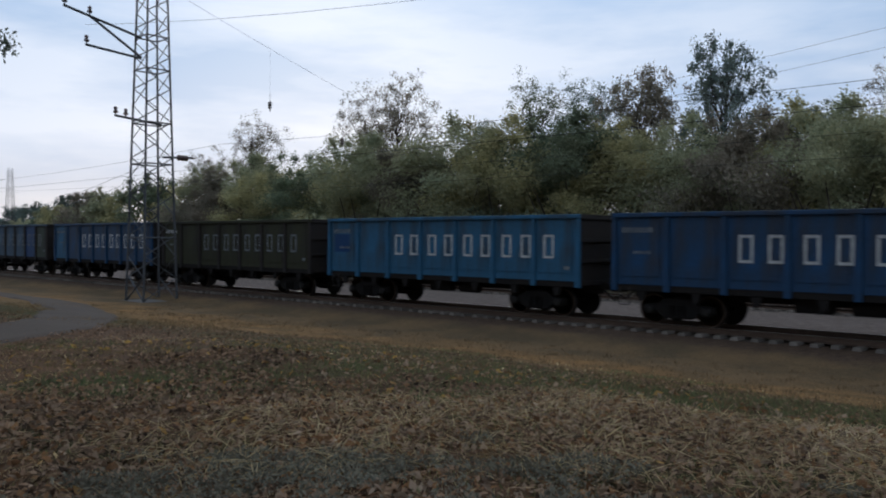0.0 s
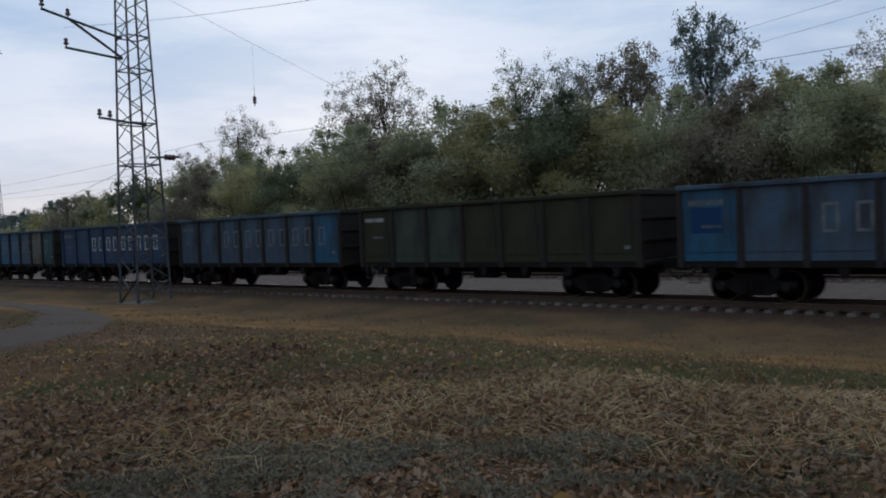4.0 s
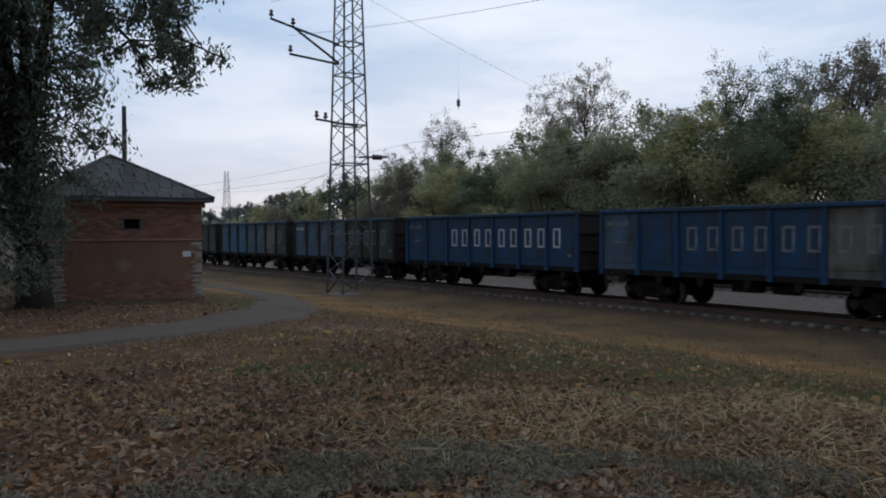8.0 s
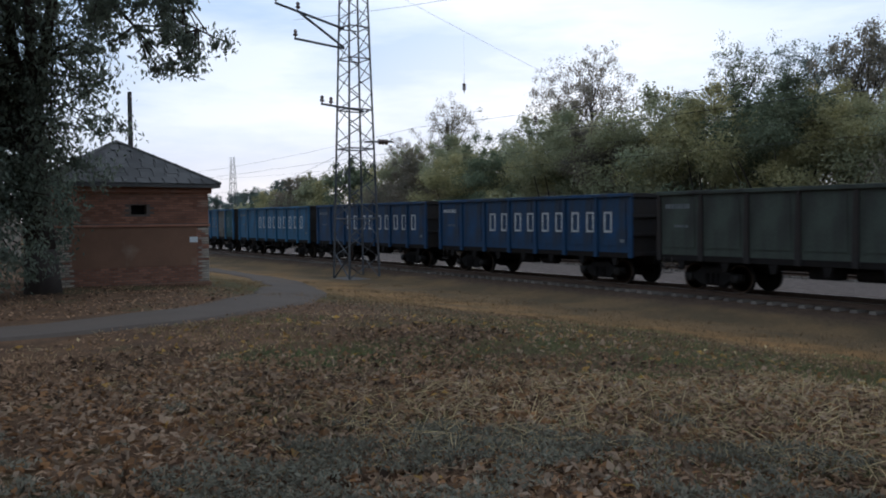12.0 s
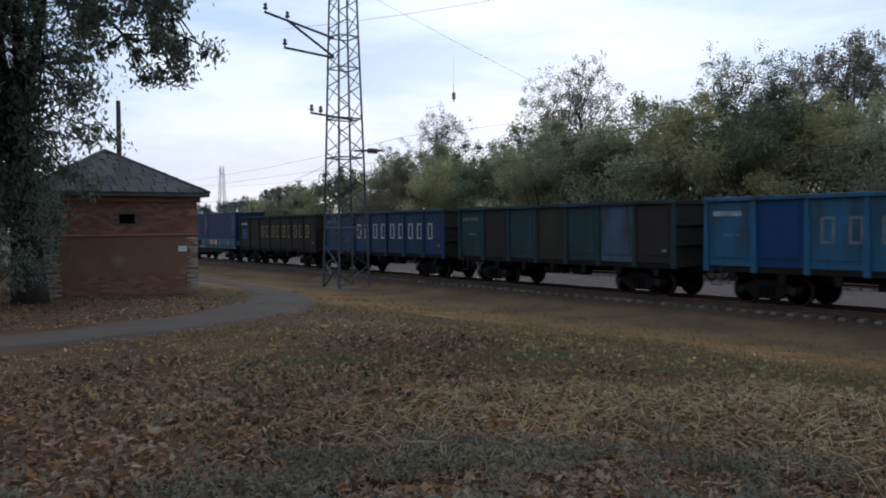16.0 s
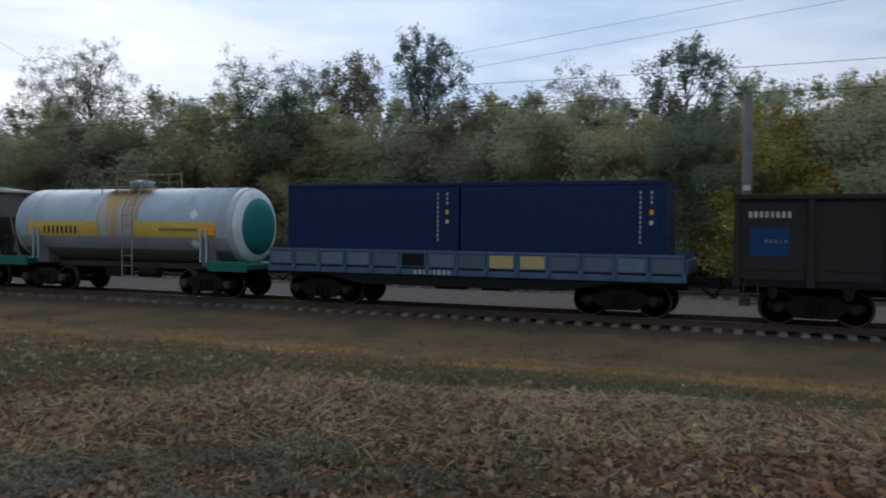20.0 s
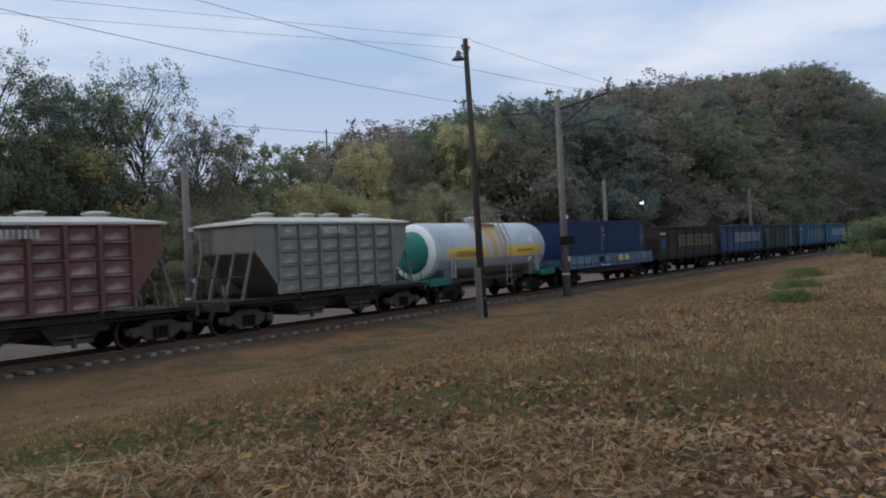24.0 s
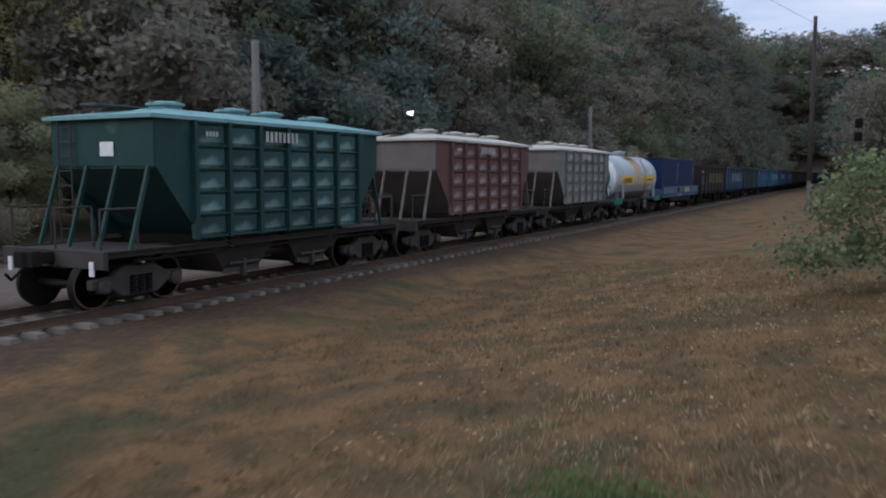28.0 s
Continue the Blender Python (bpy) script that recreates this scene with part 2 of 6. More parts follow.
M["worn_grey"] = material("chalky_grey_hopper_paint", (0.136, 0.1445, 0.1318), (0.204, 0.204, 0.187), 0.75, scale=2.2, amount=0.8, stain=(0.32, 0.32, 0.29), stain_at=0.58, fine=25, vary=0.2)
M["hop_red"] = material("faded_red_brown_hopper_paint", (0.122, 0.066, 0.058), (0.084, 0.052, 0.047), 0.75, scale=1.2, stain=(0.2, 0.16, 0.15), stain_at=0.58, fine=25)
M["hop_grey"] = material("grey_hopper_paint", (0.17, 0.18, 0.165), (0.10, 0.10, 0.09), 0.75, scale=1.2, stain=(0.12, 0.09, 0.07), stain_at=0.6, fine=25)
M["hop_end"] = material("dusty_grey_hopper_end", (0.14, 0.125, 0.115), (0.085, 0.075, 0.07), 0.8, scale=1.4)
M["roof_pale"] = material("pale_dusty_hopper_roof", (0.42, 0.41, 0.36), (0.27, 0.25, 0.21), 0.8, scale=1.5)
M["roof_teal"] = material("pale_teal_hopper_roof", (0.17, 0.306, 0.306), (0.102, 0.2125, 0.2125), 0.7, scale=1.5)
M["rail"] = material("brown_rail_steel", (0.10, 0.065, 0.045), (0.06, 0.04, 0.03), 0.6, 0.3, scale=5)
M["rail_head"] = material("polished_rail_head", (0.45, 0.43, 0.40), (0.3, 0.26, 0.22), 0.3, 0.9, scale=5)
M["sleeper"] = material("weathered_concrete_sleeper", (0.17, 0.145, 0.12), (0.1, 0.085, 0.07), 0.9, scale=3, vary=0.25)
M["sleeper_white"] = material("whitewashed_concrete_sleeper", (0.78, 0.78, 0.74), (0.6, 0.6, 0.57), 0.9)
M["ballast"] = material("dusty_ballast_stone", (0.058, 0.0464, 0.0377), (0.0348, 0.0267, 0.0215), 0.95, scale=0.8, fine=9, bump=0.8, island=0.4)
M["brick"] = material("worn_red_brick", (0.2244, 0.1054, 0.06698), (0.1411, 0.07344, 0.05355), 0.9, scale=2, vary=0.28, island=0.28, stain=(0.24, 0.19, 0.15), stain_at=0.62)
M["white_brick"] = material("limewashed_brick", (0.373, 0.323, 0.257), (0.227, 0.15, 0.113), 0.9, scale=2, vary=0.25)
M["plaster"] = material("dirty_render", (0.2082, 0.1139, 0.07259), (0.1368, 0.07863, 0.05117), 0.95, scale=1.5, stain=(0.3, 0.23, 0.17), stain_at=0.62)
M["mortar"] = material("grey_mortar", (0.132, 0.108, 0.09), (0.09, 0.072, 0.06), 0.95)
M["slate"] = material("mossy_roof_slate", (0.085, 0.08, 0.075), (0.05, 0.045, 0.04), 0.85, scale=2, vary=0.25, island=0.25)
M["void"] = material("dark_interior", (0.012, 0.011, 0.01), None, 0.95)
M["concrete"] = material("weathered_concrete", (0.143, 0.131, 0.12), (0.0825, 0.075, 0.0675), 0.9, scale=2)
M["pole_wood"] = material("tarred_wood", (0.05, 0.042, 0.038), (0.03, 0.025, 0.022), 0.85, scale=3, stretch=(1, 1, 0.15))
M["galv"] = material("grey_painted_steel", (0.0845, 0.0878, 0.091), (0.0553, 0.0488, 0.0455), 0.6, 0.3, scale=3)
M["iron"] = material("dark_painted_iron", (0.035, 0.034, 0.034), (0.05, 0.042, 0.036), 0.6, 0.2, scale=3)
M["insulator"] = material("brown_porcelain", (0.10, 0.06, 0.05), None, 0.3)
M["wire"] = material("dark_wire", (0.03, 0.03, 0.032), None, 0.6, bump=0)
M["asphalt"] = material("dusty_asphalt", (0.078, 0.06, 0.047), (0.055, 0.043, 0.034), 0.95, scale=0.7, fine=25, bump=0.3)
M["bark"] = material("dark_bark", (0.06, 0.048, 0.04), (0.035, 0.028, 0.024), 0.95, scale=4, bump=0.6, stretch=(1, 1, 0.3))
M["leaf_dark"] = leafy("dark_green_leaves", (0.138, 0.17, 0.106), (0.195, 0.202, 0.118), 0.2)
M["leaf_olive"] = leafy("olive_leaves", (0.41, 0.36, 0.174), (0.291, 0.286, 0.159), 0.2)
M["leaf_green"] = leafy("dull_green_leaves", (0.289, 0.311, 0.193), (0.374, 0.343, 0.193), 0.2)
M["leaf_yellow"] = leafy("turning_yellow_leaves", (0.3832, 0.288, 0.07192), (0.2232, 0.208, 0.07192))
M["leaf_sere"] = leafy("sere_brown_green_leaves", (0.246, 0.203, 0.147), (0.175, 0.164, 0.125), 0.2)
M["leaf_blue"] = leafy("blue_green_leaves", (0.133, 0.174, 0.16), (0.166, 0.185, 0.137), 0.2)
M["leaf_fresh"] = leafy("fresh_green_leaves", (0.196, 0.237, 0.117), (0.138, 0.168, 0.0976))
# for the far woods: sere leaves greyed to carry the haze of distance
M["leaf_grey"] = leafy("hazy_grey_brown_leaves", (0.222, 0.2041, 0.1558), (0.1628, 0.1617, 0.133), 0.2)
M["leaf_weed"] = leafy("bright_green_weeds", (0.108, 0.1452, 0.0525), (0.072, 0.099, 0.0375), 0.4)
M["leaf_near"] = leafy("grey_green_leaves", (0.1198, 0.1414, 0.1071), (0.1458, 0.1622, 0.1198))
M["litter"] = leafy("fallen_brown_leaves", (0.24, 0.15, 0.09), (0.15, 0.098, 0.064), 0.8)
M["litter_gold"] = leafy("fallen_yellow_leaves", (0.42, 0.25, 0.06), (0.3, 0.17, 0.07), 0.5)
M["litter_rust"] = leafy("fallen_rust_leaves", (0.289, 0.153, 0.07225), (0.187, 0.102, 0.051), 0.6)
M["litter_pale"] = leafy("fallen_pale_leaves", (0.36, 0.261, 0.18), (0.243, 0.1665, 0.108), 0.5)
M["flat_panel"] = material("faded_grey_board_paint", (0.105, 0.135, 0.155), (0.075, 0.095, 0.11), 0.8, scale=3, vary=0.2)
M["straw"] = leafy("dry_straw", (0.46, 0.36, 0.2), (0.3, 0.22, 0.11), 0.5)
M["grass_green"] = leafy("short_green_grass", (0.0938, 0.119, 0.05), (0.138, 0.125, 0.0625), 0.4)
M["grass_turf"] = leafy("olive_brown_turf", (0.195, 0.143, 0.06), (0.128, 0.12, 0.0525), 0.5)
M["grass_dry"] = leafy("dry_grass", (0.2176, 0.1487, 0.07803), (0.1505, 0.1054, 0.05967), 0.5)
M["sage"] = leafy("grey_green_weeds", (0.19, 0.176, 0.13), (0.125, 0.113, 0.082), 0.5)


def glowing(name, colour, strength):
    m = bpy.data.materials.new(name)
    m.use_nodes = True
    b = m.node_tree.nodes["Principled BSDF"]
    b.inputs["Base Color"].default_value = (0.8, 0.8, 0.8, 1)
    b.inputs["Emission Color"].default_value, b.inputs["Emission Strength"].default_value = (*colour, 1), strength
    return m


M["lamp_glow"] = glowing("lit_lamp_glass", (1.0, 0.56, 0.17), 1.8)
M["lamp_white"] = glowing("lit_white_lamp_glass", (0.95, 0.97, 1.0), 1.2)

# ---- geometry helpers ----


class Solid:
    """Collects boxes, tubes and prisms into one mesh."""

    def __init__(self):
        self.v, self.f = [], []

    def add(self, verts, faces):
        o = len(self.v)
        self.v += [tuple(p) for p in verts]
        self.f += [tuple(o + i for i in q) for q in faces]
        return self

    def box(self, x0, x1, y0, y1, z0, z1):
        return self.add([(x, y, z) for z in (z0, z1) for y in (y0, y1) for x in (x0, x1)],
                        [(0, 2, 3, 1), (4, 5, 7, 6), (0, 1, 5, 4), (2, 6, 7, 3), (0, 4, 6, 2), (1, 3, 7, 5)])

    def slab(self, outline, axis, a, b):
        """A flat outline of (u, v), pulled along an axis from a to b."""
        n = len(outline)
        put = {"x": lambda u, v, w: (w, u, v), "y": lambda u, v, w: (u, w, v), "z": lambda u, v, w: (u, v, w)}[axis]
        vs = [put(u, v, w) for w in (a, b) for u, v in outline]
        return self.add(vs, [tuple(range(n))[::-1], tuple(range(n, 2 * n))] + [(i, (i + 1) % n, n + (i + 1) % n, n + i) for i in range(n)])

    def tube(self, p, q, r, r2=None, n=8):
        p, q = Vector(p), Vector(q)
        way = (q - p).normalized()
        side = way.cross((0, 0, 1) if abs(way.z) < 0.9 else (1, 0, 0)).normalized()
        up = side.cross(way)
        vs = []
        for c, rr in ((p, r), (q, r if r2 is None else r2)):
            vs += [c + (side * math.cos(t) + up * math.sin(t)) * rr for t in (2 * math.pi * i / n for i in range(n))]
        return self.add(vs, [(i, (i + 1) % n, n + (i + 1) % n, n + i) for i in range(n)] + [tuple(range(n))[::-1], tuple(range(n, 2 * n))])

    def lathe(self, profile, axis, centre, n=24):
        """Rings of (along, radius) round an axis through centre."""
        vs, fs = [], []
        for a, r in profile:
            for i in range(n):
                t = 2 * math.pi * i / n
                c, s = r * math.cos(t), r * math.sin(t)
                d = {"x": (a, c, s), "y": (c, a, s), "z": (c, s, a)}[axis]
                vs.append(tuple(centre[k] + d[k] for k in range(3)))
        m = len(profile)
        for j in range(m - 1):
            fs += [(j * n + i, j * n + (i + 1) % n, (j + 1) * n + (i + 1) % n, (j + 1) * n + i) for i in range(n)]
        fs += [tuple(range(n))[::-1], tuple((m - 1) * n + i for i in range(n))]
        return self.add(vs, fs)

    def mesh(self, name, bevel=0.0, smooth=False):
        me = bpy.data.meshes.new(name)
        me.from_pydata(self.v, [], self.f)
        bm = bmesh.new()
        bm.from_mesh(me)
        bmesh.ops.recalc_face_normals(bm, faces=bm.faces)
        if bevel:
            bmesh.ops.bevel(bm, geom=[e for e in bm.edges if e.calc_face_angle(0) > 0.6], offset=bevel, segments=1, affect="EDGES", clamp_overlap=True)
        for f in bm.faces:
            f.smooth = smooth and len(f.verts) == 4
        bm.to_mesh(me)
        bm.free()
        return me


def part(name, shape, mat, parent=None, label="", at=None, bevel=0.0, smooth=False):
    """One mesh object under a thing or under a part. shape: a Solid or a mesh to share."""
    me = shape.mesh(name, bevel, smooth) if isinstance(shape, Solid) else shape
    if not me.materials:
        me.materials.append(None)
    ob = new(name, me)
    ob.material_slots[0].link = "OBJECT"
    ob.material_slots[0].material = M[mat] if isinstance(mat, str) else mat
    if parent:
        ob.parent = parent
    if at is not None:
        ob.matrix_basis = at
    if label:
        tagged(ob, label)
    return ob


def thing(name, label, category, group="", kind="", at=None):
    ob = tagged(new(name), label, category, group, kind)
    if at is not None:
        ob.matrix_basis = at
    return ob


def smooth(u):
    u = min(1.0, max(0.0, u))
    return u * u * (3 - 2 * u)


TRACK, TRACK2 = 24.5, 35.2  # centre lines of the two tracks


def ground_z(x, y):
    """The lie of the land: a bank that falls to the railway, the formation, and a wooded rise beyond."""
    bank = 1.05 - 0.5 * smooth((-x - 8) / 20)
    z = bank + (-0.5 - bank) * smooth((y - 5) / 15.0)
    if y > 20.2:
        z = -0.5 + 0.24 * smooth((y - 20.4) / 1.6)
    if y > 38:
        z += 0.6 * smooth((y - 38) / 8)
        z += smooth((y - 42) / 18) * min(44.0, max(0.0, (x - 76) * 0.18))
    if y < 14:
        z += 26 * smooth((x - 185) / 90) * smooth((14 - y) / 24)
    z = max(z, 58 * smooth((x - 426) / 100)) if x > 426 else z
    z += 0.05 * noise.noise((x * 0.35, y * 0.35, 0)) * (1 if y < 19 else 0.2)
    if y < 19:
        z += 0.014 * noise.noise((x * 1.5, y * 1.5, 3))
    return z


# ---- ground ----


def ground_sheet():
    def steps(*bands):
        out = []
        for a, b, d in bands:
            out += list(np.arange(a, b, d))
        return out
    xs = steps((-2600, -400, 220), (-400, -90, 22), (-90, -26, 3), (-26, 70, 0.5), (70, 160, 3), (160, 640, 22), (640, 2601, 220))
    ys = steps((-2600, -300, 230), (-300, -40, 26), (-40, -4, 3), (-4, 21, 0.5), (21, 33, 0.6), (33, 60, 3), (60, 160, 12), (160, 400, 40), (400, 2601, 220))
    vs = [(x, y, ground_z(x, y)) for y in ys for x in xs]
    w = len(xs)
    fs = [(j * w + i, j * w + i + 1, (j + 1) * w + i + 1, (j + 1) * w + i) for j in range(len(ys) - 1) for i in range(w - 1)]
    me = bpy.data.meshes.new("ground")
    me.from_pydata(vs, [], fs)
    me.polygons.foreach_set("use_smooth", [True] * len(me.polygons))
    m = bpy.data.materials.new("autumn_ground")
    m.use_nodes = True
    nt = m.node_tree
    link, b = nt.links.new, nt.nodes["Principled BSDF"]
    b.inputs["Roughness"].default_value, b.inputs["Specular IOR Level"].default_value = 0.95, 0.05
    geo = nt.nodes.new("ShaderNodeNewGeometry")
    sep = nt.nodes.new("ShaderNodeSeparateXYZ")
    link(geo.outputs["Position"], sep.inputs["Vector"])

    def noise_of(scale, detail=5, rough=0.6):
        n = nt.nodes.new("ShaderNodeTexNoise")
        n.inputs["Scale"].default_value, n.inputs["Detail"].default_value, n.inputs["Roughness"].default_value = scale, detail, rough
        link(geo.outputs["Position"], n.inputs["Vector"])
        return n.outputs["Fac"]

    def fit(value, a, c, lo=0.0, hi=1.0):
        r = nt.nodes.new("ShaderNodeMapRange")
        for key, val in (("From Min", a), ("From Max", c), ("To Min", lo), ("To Max", hi)):
            r.inputs[key].default_value = val
        link(value, r.inputs["Value"])
        return r.outputs["Result"]

    def mixed(f, a, c):
        n = nt.nodes.new("ShaderNodeMix")
        n.data_type = "RGBA"
        link(f, n.inputs["Factor"])
        for key, val in (("A", a), ("B", c)):
            if isinstance(val, tuple):
                n.inputs[key].default_value = (*val, 1)
            else:
                link(val, n.inputs[key])
        return n.outputs["Result"]

    def math2(op, a, c):
        n = nt.nodes.new("ShaderNodeMath")
        n.operation = op
        for k, val in enumerate((a, c)):
            if isinstance(val, float):
                n.inputs[k].default_value = val
            else:
                link(val, n.inputs[k])
        return n.outputs[0]

    wobble = fit(noise_of(0.22), 0, 1, -3.5, 3.5)
    across = math2("ADD", sep.outputs["Y"], wobble)
    earth = mixed(fit(noise_of(1.4), 0.35, 0.65), (0.115, 0.064, 0.034), (0.062, 0.036, 0.021))
    earth = mixed(fit(noise_of(0.5), 0.52, 0.66), earth, (0.055, 0.05, 0.022))
    dry = mixed(fit(noise_of(0.7), 0.4, 0.6), (0.2, 0.108, 0.042), (0.115, 0.07, 0.03))
    across = math2("ADD", across, fit(sep.outputs["X"], 3.0, 14.0, 0.0, 8.0))
    turf = mixed(fit(noise_of(0.9), 0.4, 0.62), (0.085, 0.06, 0.027), (0.052, 0.05, 0.02))
    tan = mixed(fit(noise_of(0.5), 0.42, 0.6), (0.13, 0.084, 0.043), (0.085, 0.06, 0.034))
    col = mixed(fit(across, 7.6, 9.0), earth, turf)
    col = mixed(fit(across, 11.0, 13.6), col, dry)
    col = mixed(fit(across, 16.5, 18.5), col, tan)
    bank_earth = mixed(fit(noise_of(1.1, 7), 0.42, 0.6), (0.15, 0.088, 0.043), (0.085, 0.058, 0.032))
    bank_earth = mixed(fit(noise_of(0.35), 0.54, 0.66), bank_earth, (0.058, 0.056, 0.03))
    col = mixed(fit(math2("ADD", sep.outputs["X"], wobble), 9.0, 16.0), col, bank_earth)
    gravel = mixed(fit(noise_of(6.0), 0.35, 0.65), (0.085, 0.056, 0.037), (0.055, 0.037, 0.026))
    col = mixed(fit(math2("ADD", sep.outputs["Y"], fit(noise_of(0.6), 0, 1, -1.0, 1.0)), 21.2, 22.0), col, gravel)
    pale = mixed(fit(noise_of(3.0), 0.35, 0.65), (0.15, 0.118, 0.10), (0.105, 0.082, 0.068))
    col = mixed(fit(sep.outputs["Y"], 26.8, 27.8), col, pale)
    wood = mixed(fit(noise_of(1.0), 0.4, 0.6), (0.055, 0.05, 0.03), (0.08, 0.06, 0.035))
    col = mixed(fit(sep.outputs["Y"], 37.8, 39.5), col, wood)
    speck = nt.nodes.new("ShaderNodeHueSaturation")
    link(fit(noise_of(26.0, 6, 0.75), 0.3, 0.7, 0.35, 1.75), speck.inputs["Value"])
    link(col, speck.inputs["Color"])
    link(speck.outputs["Color"], b.inputs["Base Color"])
    bump = nt.nodes.new("ShaderNodeBump")
    bump.inputs["Strength"].default_value, bump.inputs["Distance"].default_value = 0.9, 0.06
    link(noise_of(14.0, 6), bump.inputs["Height"])
    link(bump.outputs["Normal"], b.inputs["Normal"])
    me.materials.append(m)
    return tagged(new("ground", me), "dry autumn ground with leaf litter and sere grass", "ground", kind="structure")


ground_sheet()


def ribbon(name, line, width, lift, mat, label):
    """A worn strip that follows the ground along a line."""
    pts = []
    for (x0, y0), (x1, y1) in zip(line, line[1:]):
        k = max(2, int(math.hypot(x1 - x0, y1 - y0) / 0.6))
        pts += [(x0 + (x1 - x0) * i / k, y0 + (y1 - y0) * i / k) for i in range(k)]
    for _ in range(6):
        pts = [pts[0]] + [tuple((a[i] + 2 * c[i] + d[i]) / 4 for i in (0, 1)) for a, c, d in zip(pts, pts[1:], pts[2:])] + [pts[-1]]
    vs, fs, n = [], [], 9
    for i, p in enumerate(pts):
        a, c = pts[max(0, i - 1)], pts[min(len(pts) - 1, i + 1)]
        d = Vector((c[0] - a[0], c[1] - a[1])).normalized()
        wide = width * (0.9 + 0.25 * noise.noise((p[0] * 0.4, p[1] * 0.4, 7)))
        for j in range(n):
            o = (j / (n - 1) - 0.5) * wide
            x, y = p[0] - d.y * o, p[1] + d.x * o
            drop = -0.08 if j in (0, n - 1) else lift
            vs.append((x, y, ground_z(x, y) + drop))
    fs = [(i * n + j, i * n + j + 1, (i + 1) * n + j + 1, (i + 1) * n + j) for i in range(len(pts) - 1) for j in range(n - 1)]
    me = bpy.data.meshes.new(name)
    me.from_pydata(vs, [], fs)
    me.materials.append(M[mat])
    return tagged(new(name, me), label, "path", kind="structure")


ribbon("path", [(-13, -14), (-13.2, -4), (-13.2, 1), (-13.6, 4), (-17.0, 7.0), (-22.5, 9.9), (-29, 13), (-37, 15.2), (-52, 15.6), (-90, 15.5)], 2.7, 0.045, "asphalt", "dusty grey asphalt path that bends round the hut")

# ---- the railway ----


def railway(name, y, label, sleeper_from, sleeper_to):
    top = thing(name, label, "railway track", kind="structure", at=pose(0, y, 0))
    bed = Solid().slab([(-2.6, -0.55), (-1.6, -0.3), (-1.3, -0.26), (1.3, -0.26), (1.6, -0.3), (2.6, -0.55)], "x", -420, 420)
    part("ballast_bed", bed, "ballast", top)
    for side in (-0.79, 0.79):
        r = Solid().slab([(side - 0.066, -0.18), (side - 0.066, -0.165), (side - 0.012, -0.14), (side - 0.012, -0.045), (side - 0.034, -0.035), (side - 0.034, -0.006),
                          (side + 0.034, -0.006), (side + 0.034, -0.035), (side + 0.012, -0.045), (side + 0.012, -0.14), (side + 0.066, -0.165), (side + 0.066, -0.18)], "x", -420, 420)
        rail = part("rail", r, "rail", top)
        part("rail_head", Solid().box(-420, 420, side - 0.03, side + 0.03, -0.004, 0.0), "rail_head", rail)
    one = Solid().add([(-0.14, -1.35, -0.33), (0.14, -1.35, -0.33), (0.14, 1.35, -0.33), (-0.14, 1.35, -0.33),
                       (-0.09, -1.33, -0.165), (0.09, -1.33, -0.165), (0.11, -0.5, -0.19), (0.11, 0.5, -0.19), (0.09, 1.33, -0.165), (-0.09, 1.33, -0.165), (-0.11, 0.5, -0.19), (-0.11, -0.5, -0.19)],
                      [(0, 3, 2, 1), (4, 5, 6, 11), (11, 6, 7, 10), (10, 7, 8, 9), (0, 1, 5, 4), (2, 3, 9, 8), (1, 2, 8, 7, 6, 5), (3, 0, 4, 11, 10, 9)]).mesh("sleeper")
    rest = Solid()
    k = 0
    for x in np.arange(-300, 300, 0.545):
        if sleeper_from <= x <= sleeper_to and k < 300:
            k += 1
            white = y == TRACK and 6.6 < x < 7.7
            part("sleeper", one, "sleeper_white" if white else "sleeper", top, "whitewashed concrete sleeper" if white else "", pose(x, random.uniform(-0.03, 0.03), 0, 0, 0, random.uniform(-0.8, 0.8)))
        else:
            rest.box(x - 0.12, x + 0.12, -1.35, 1.35, -0.33, -0.17)
    tagged(part("far_sleepers", rest, "sleeper", top), kind="stuff")
    return top


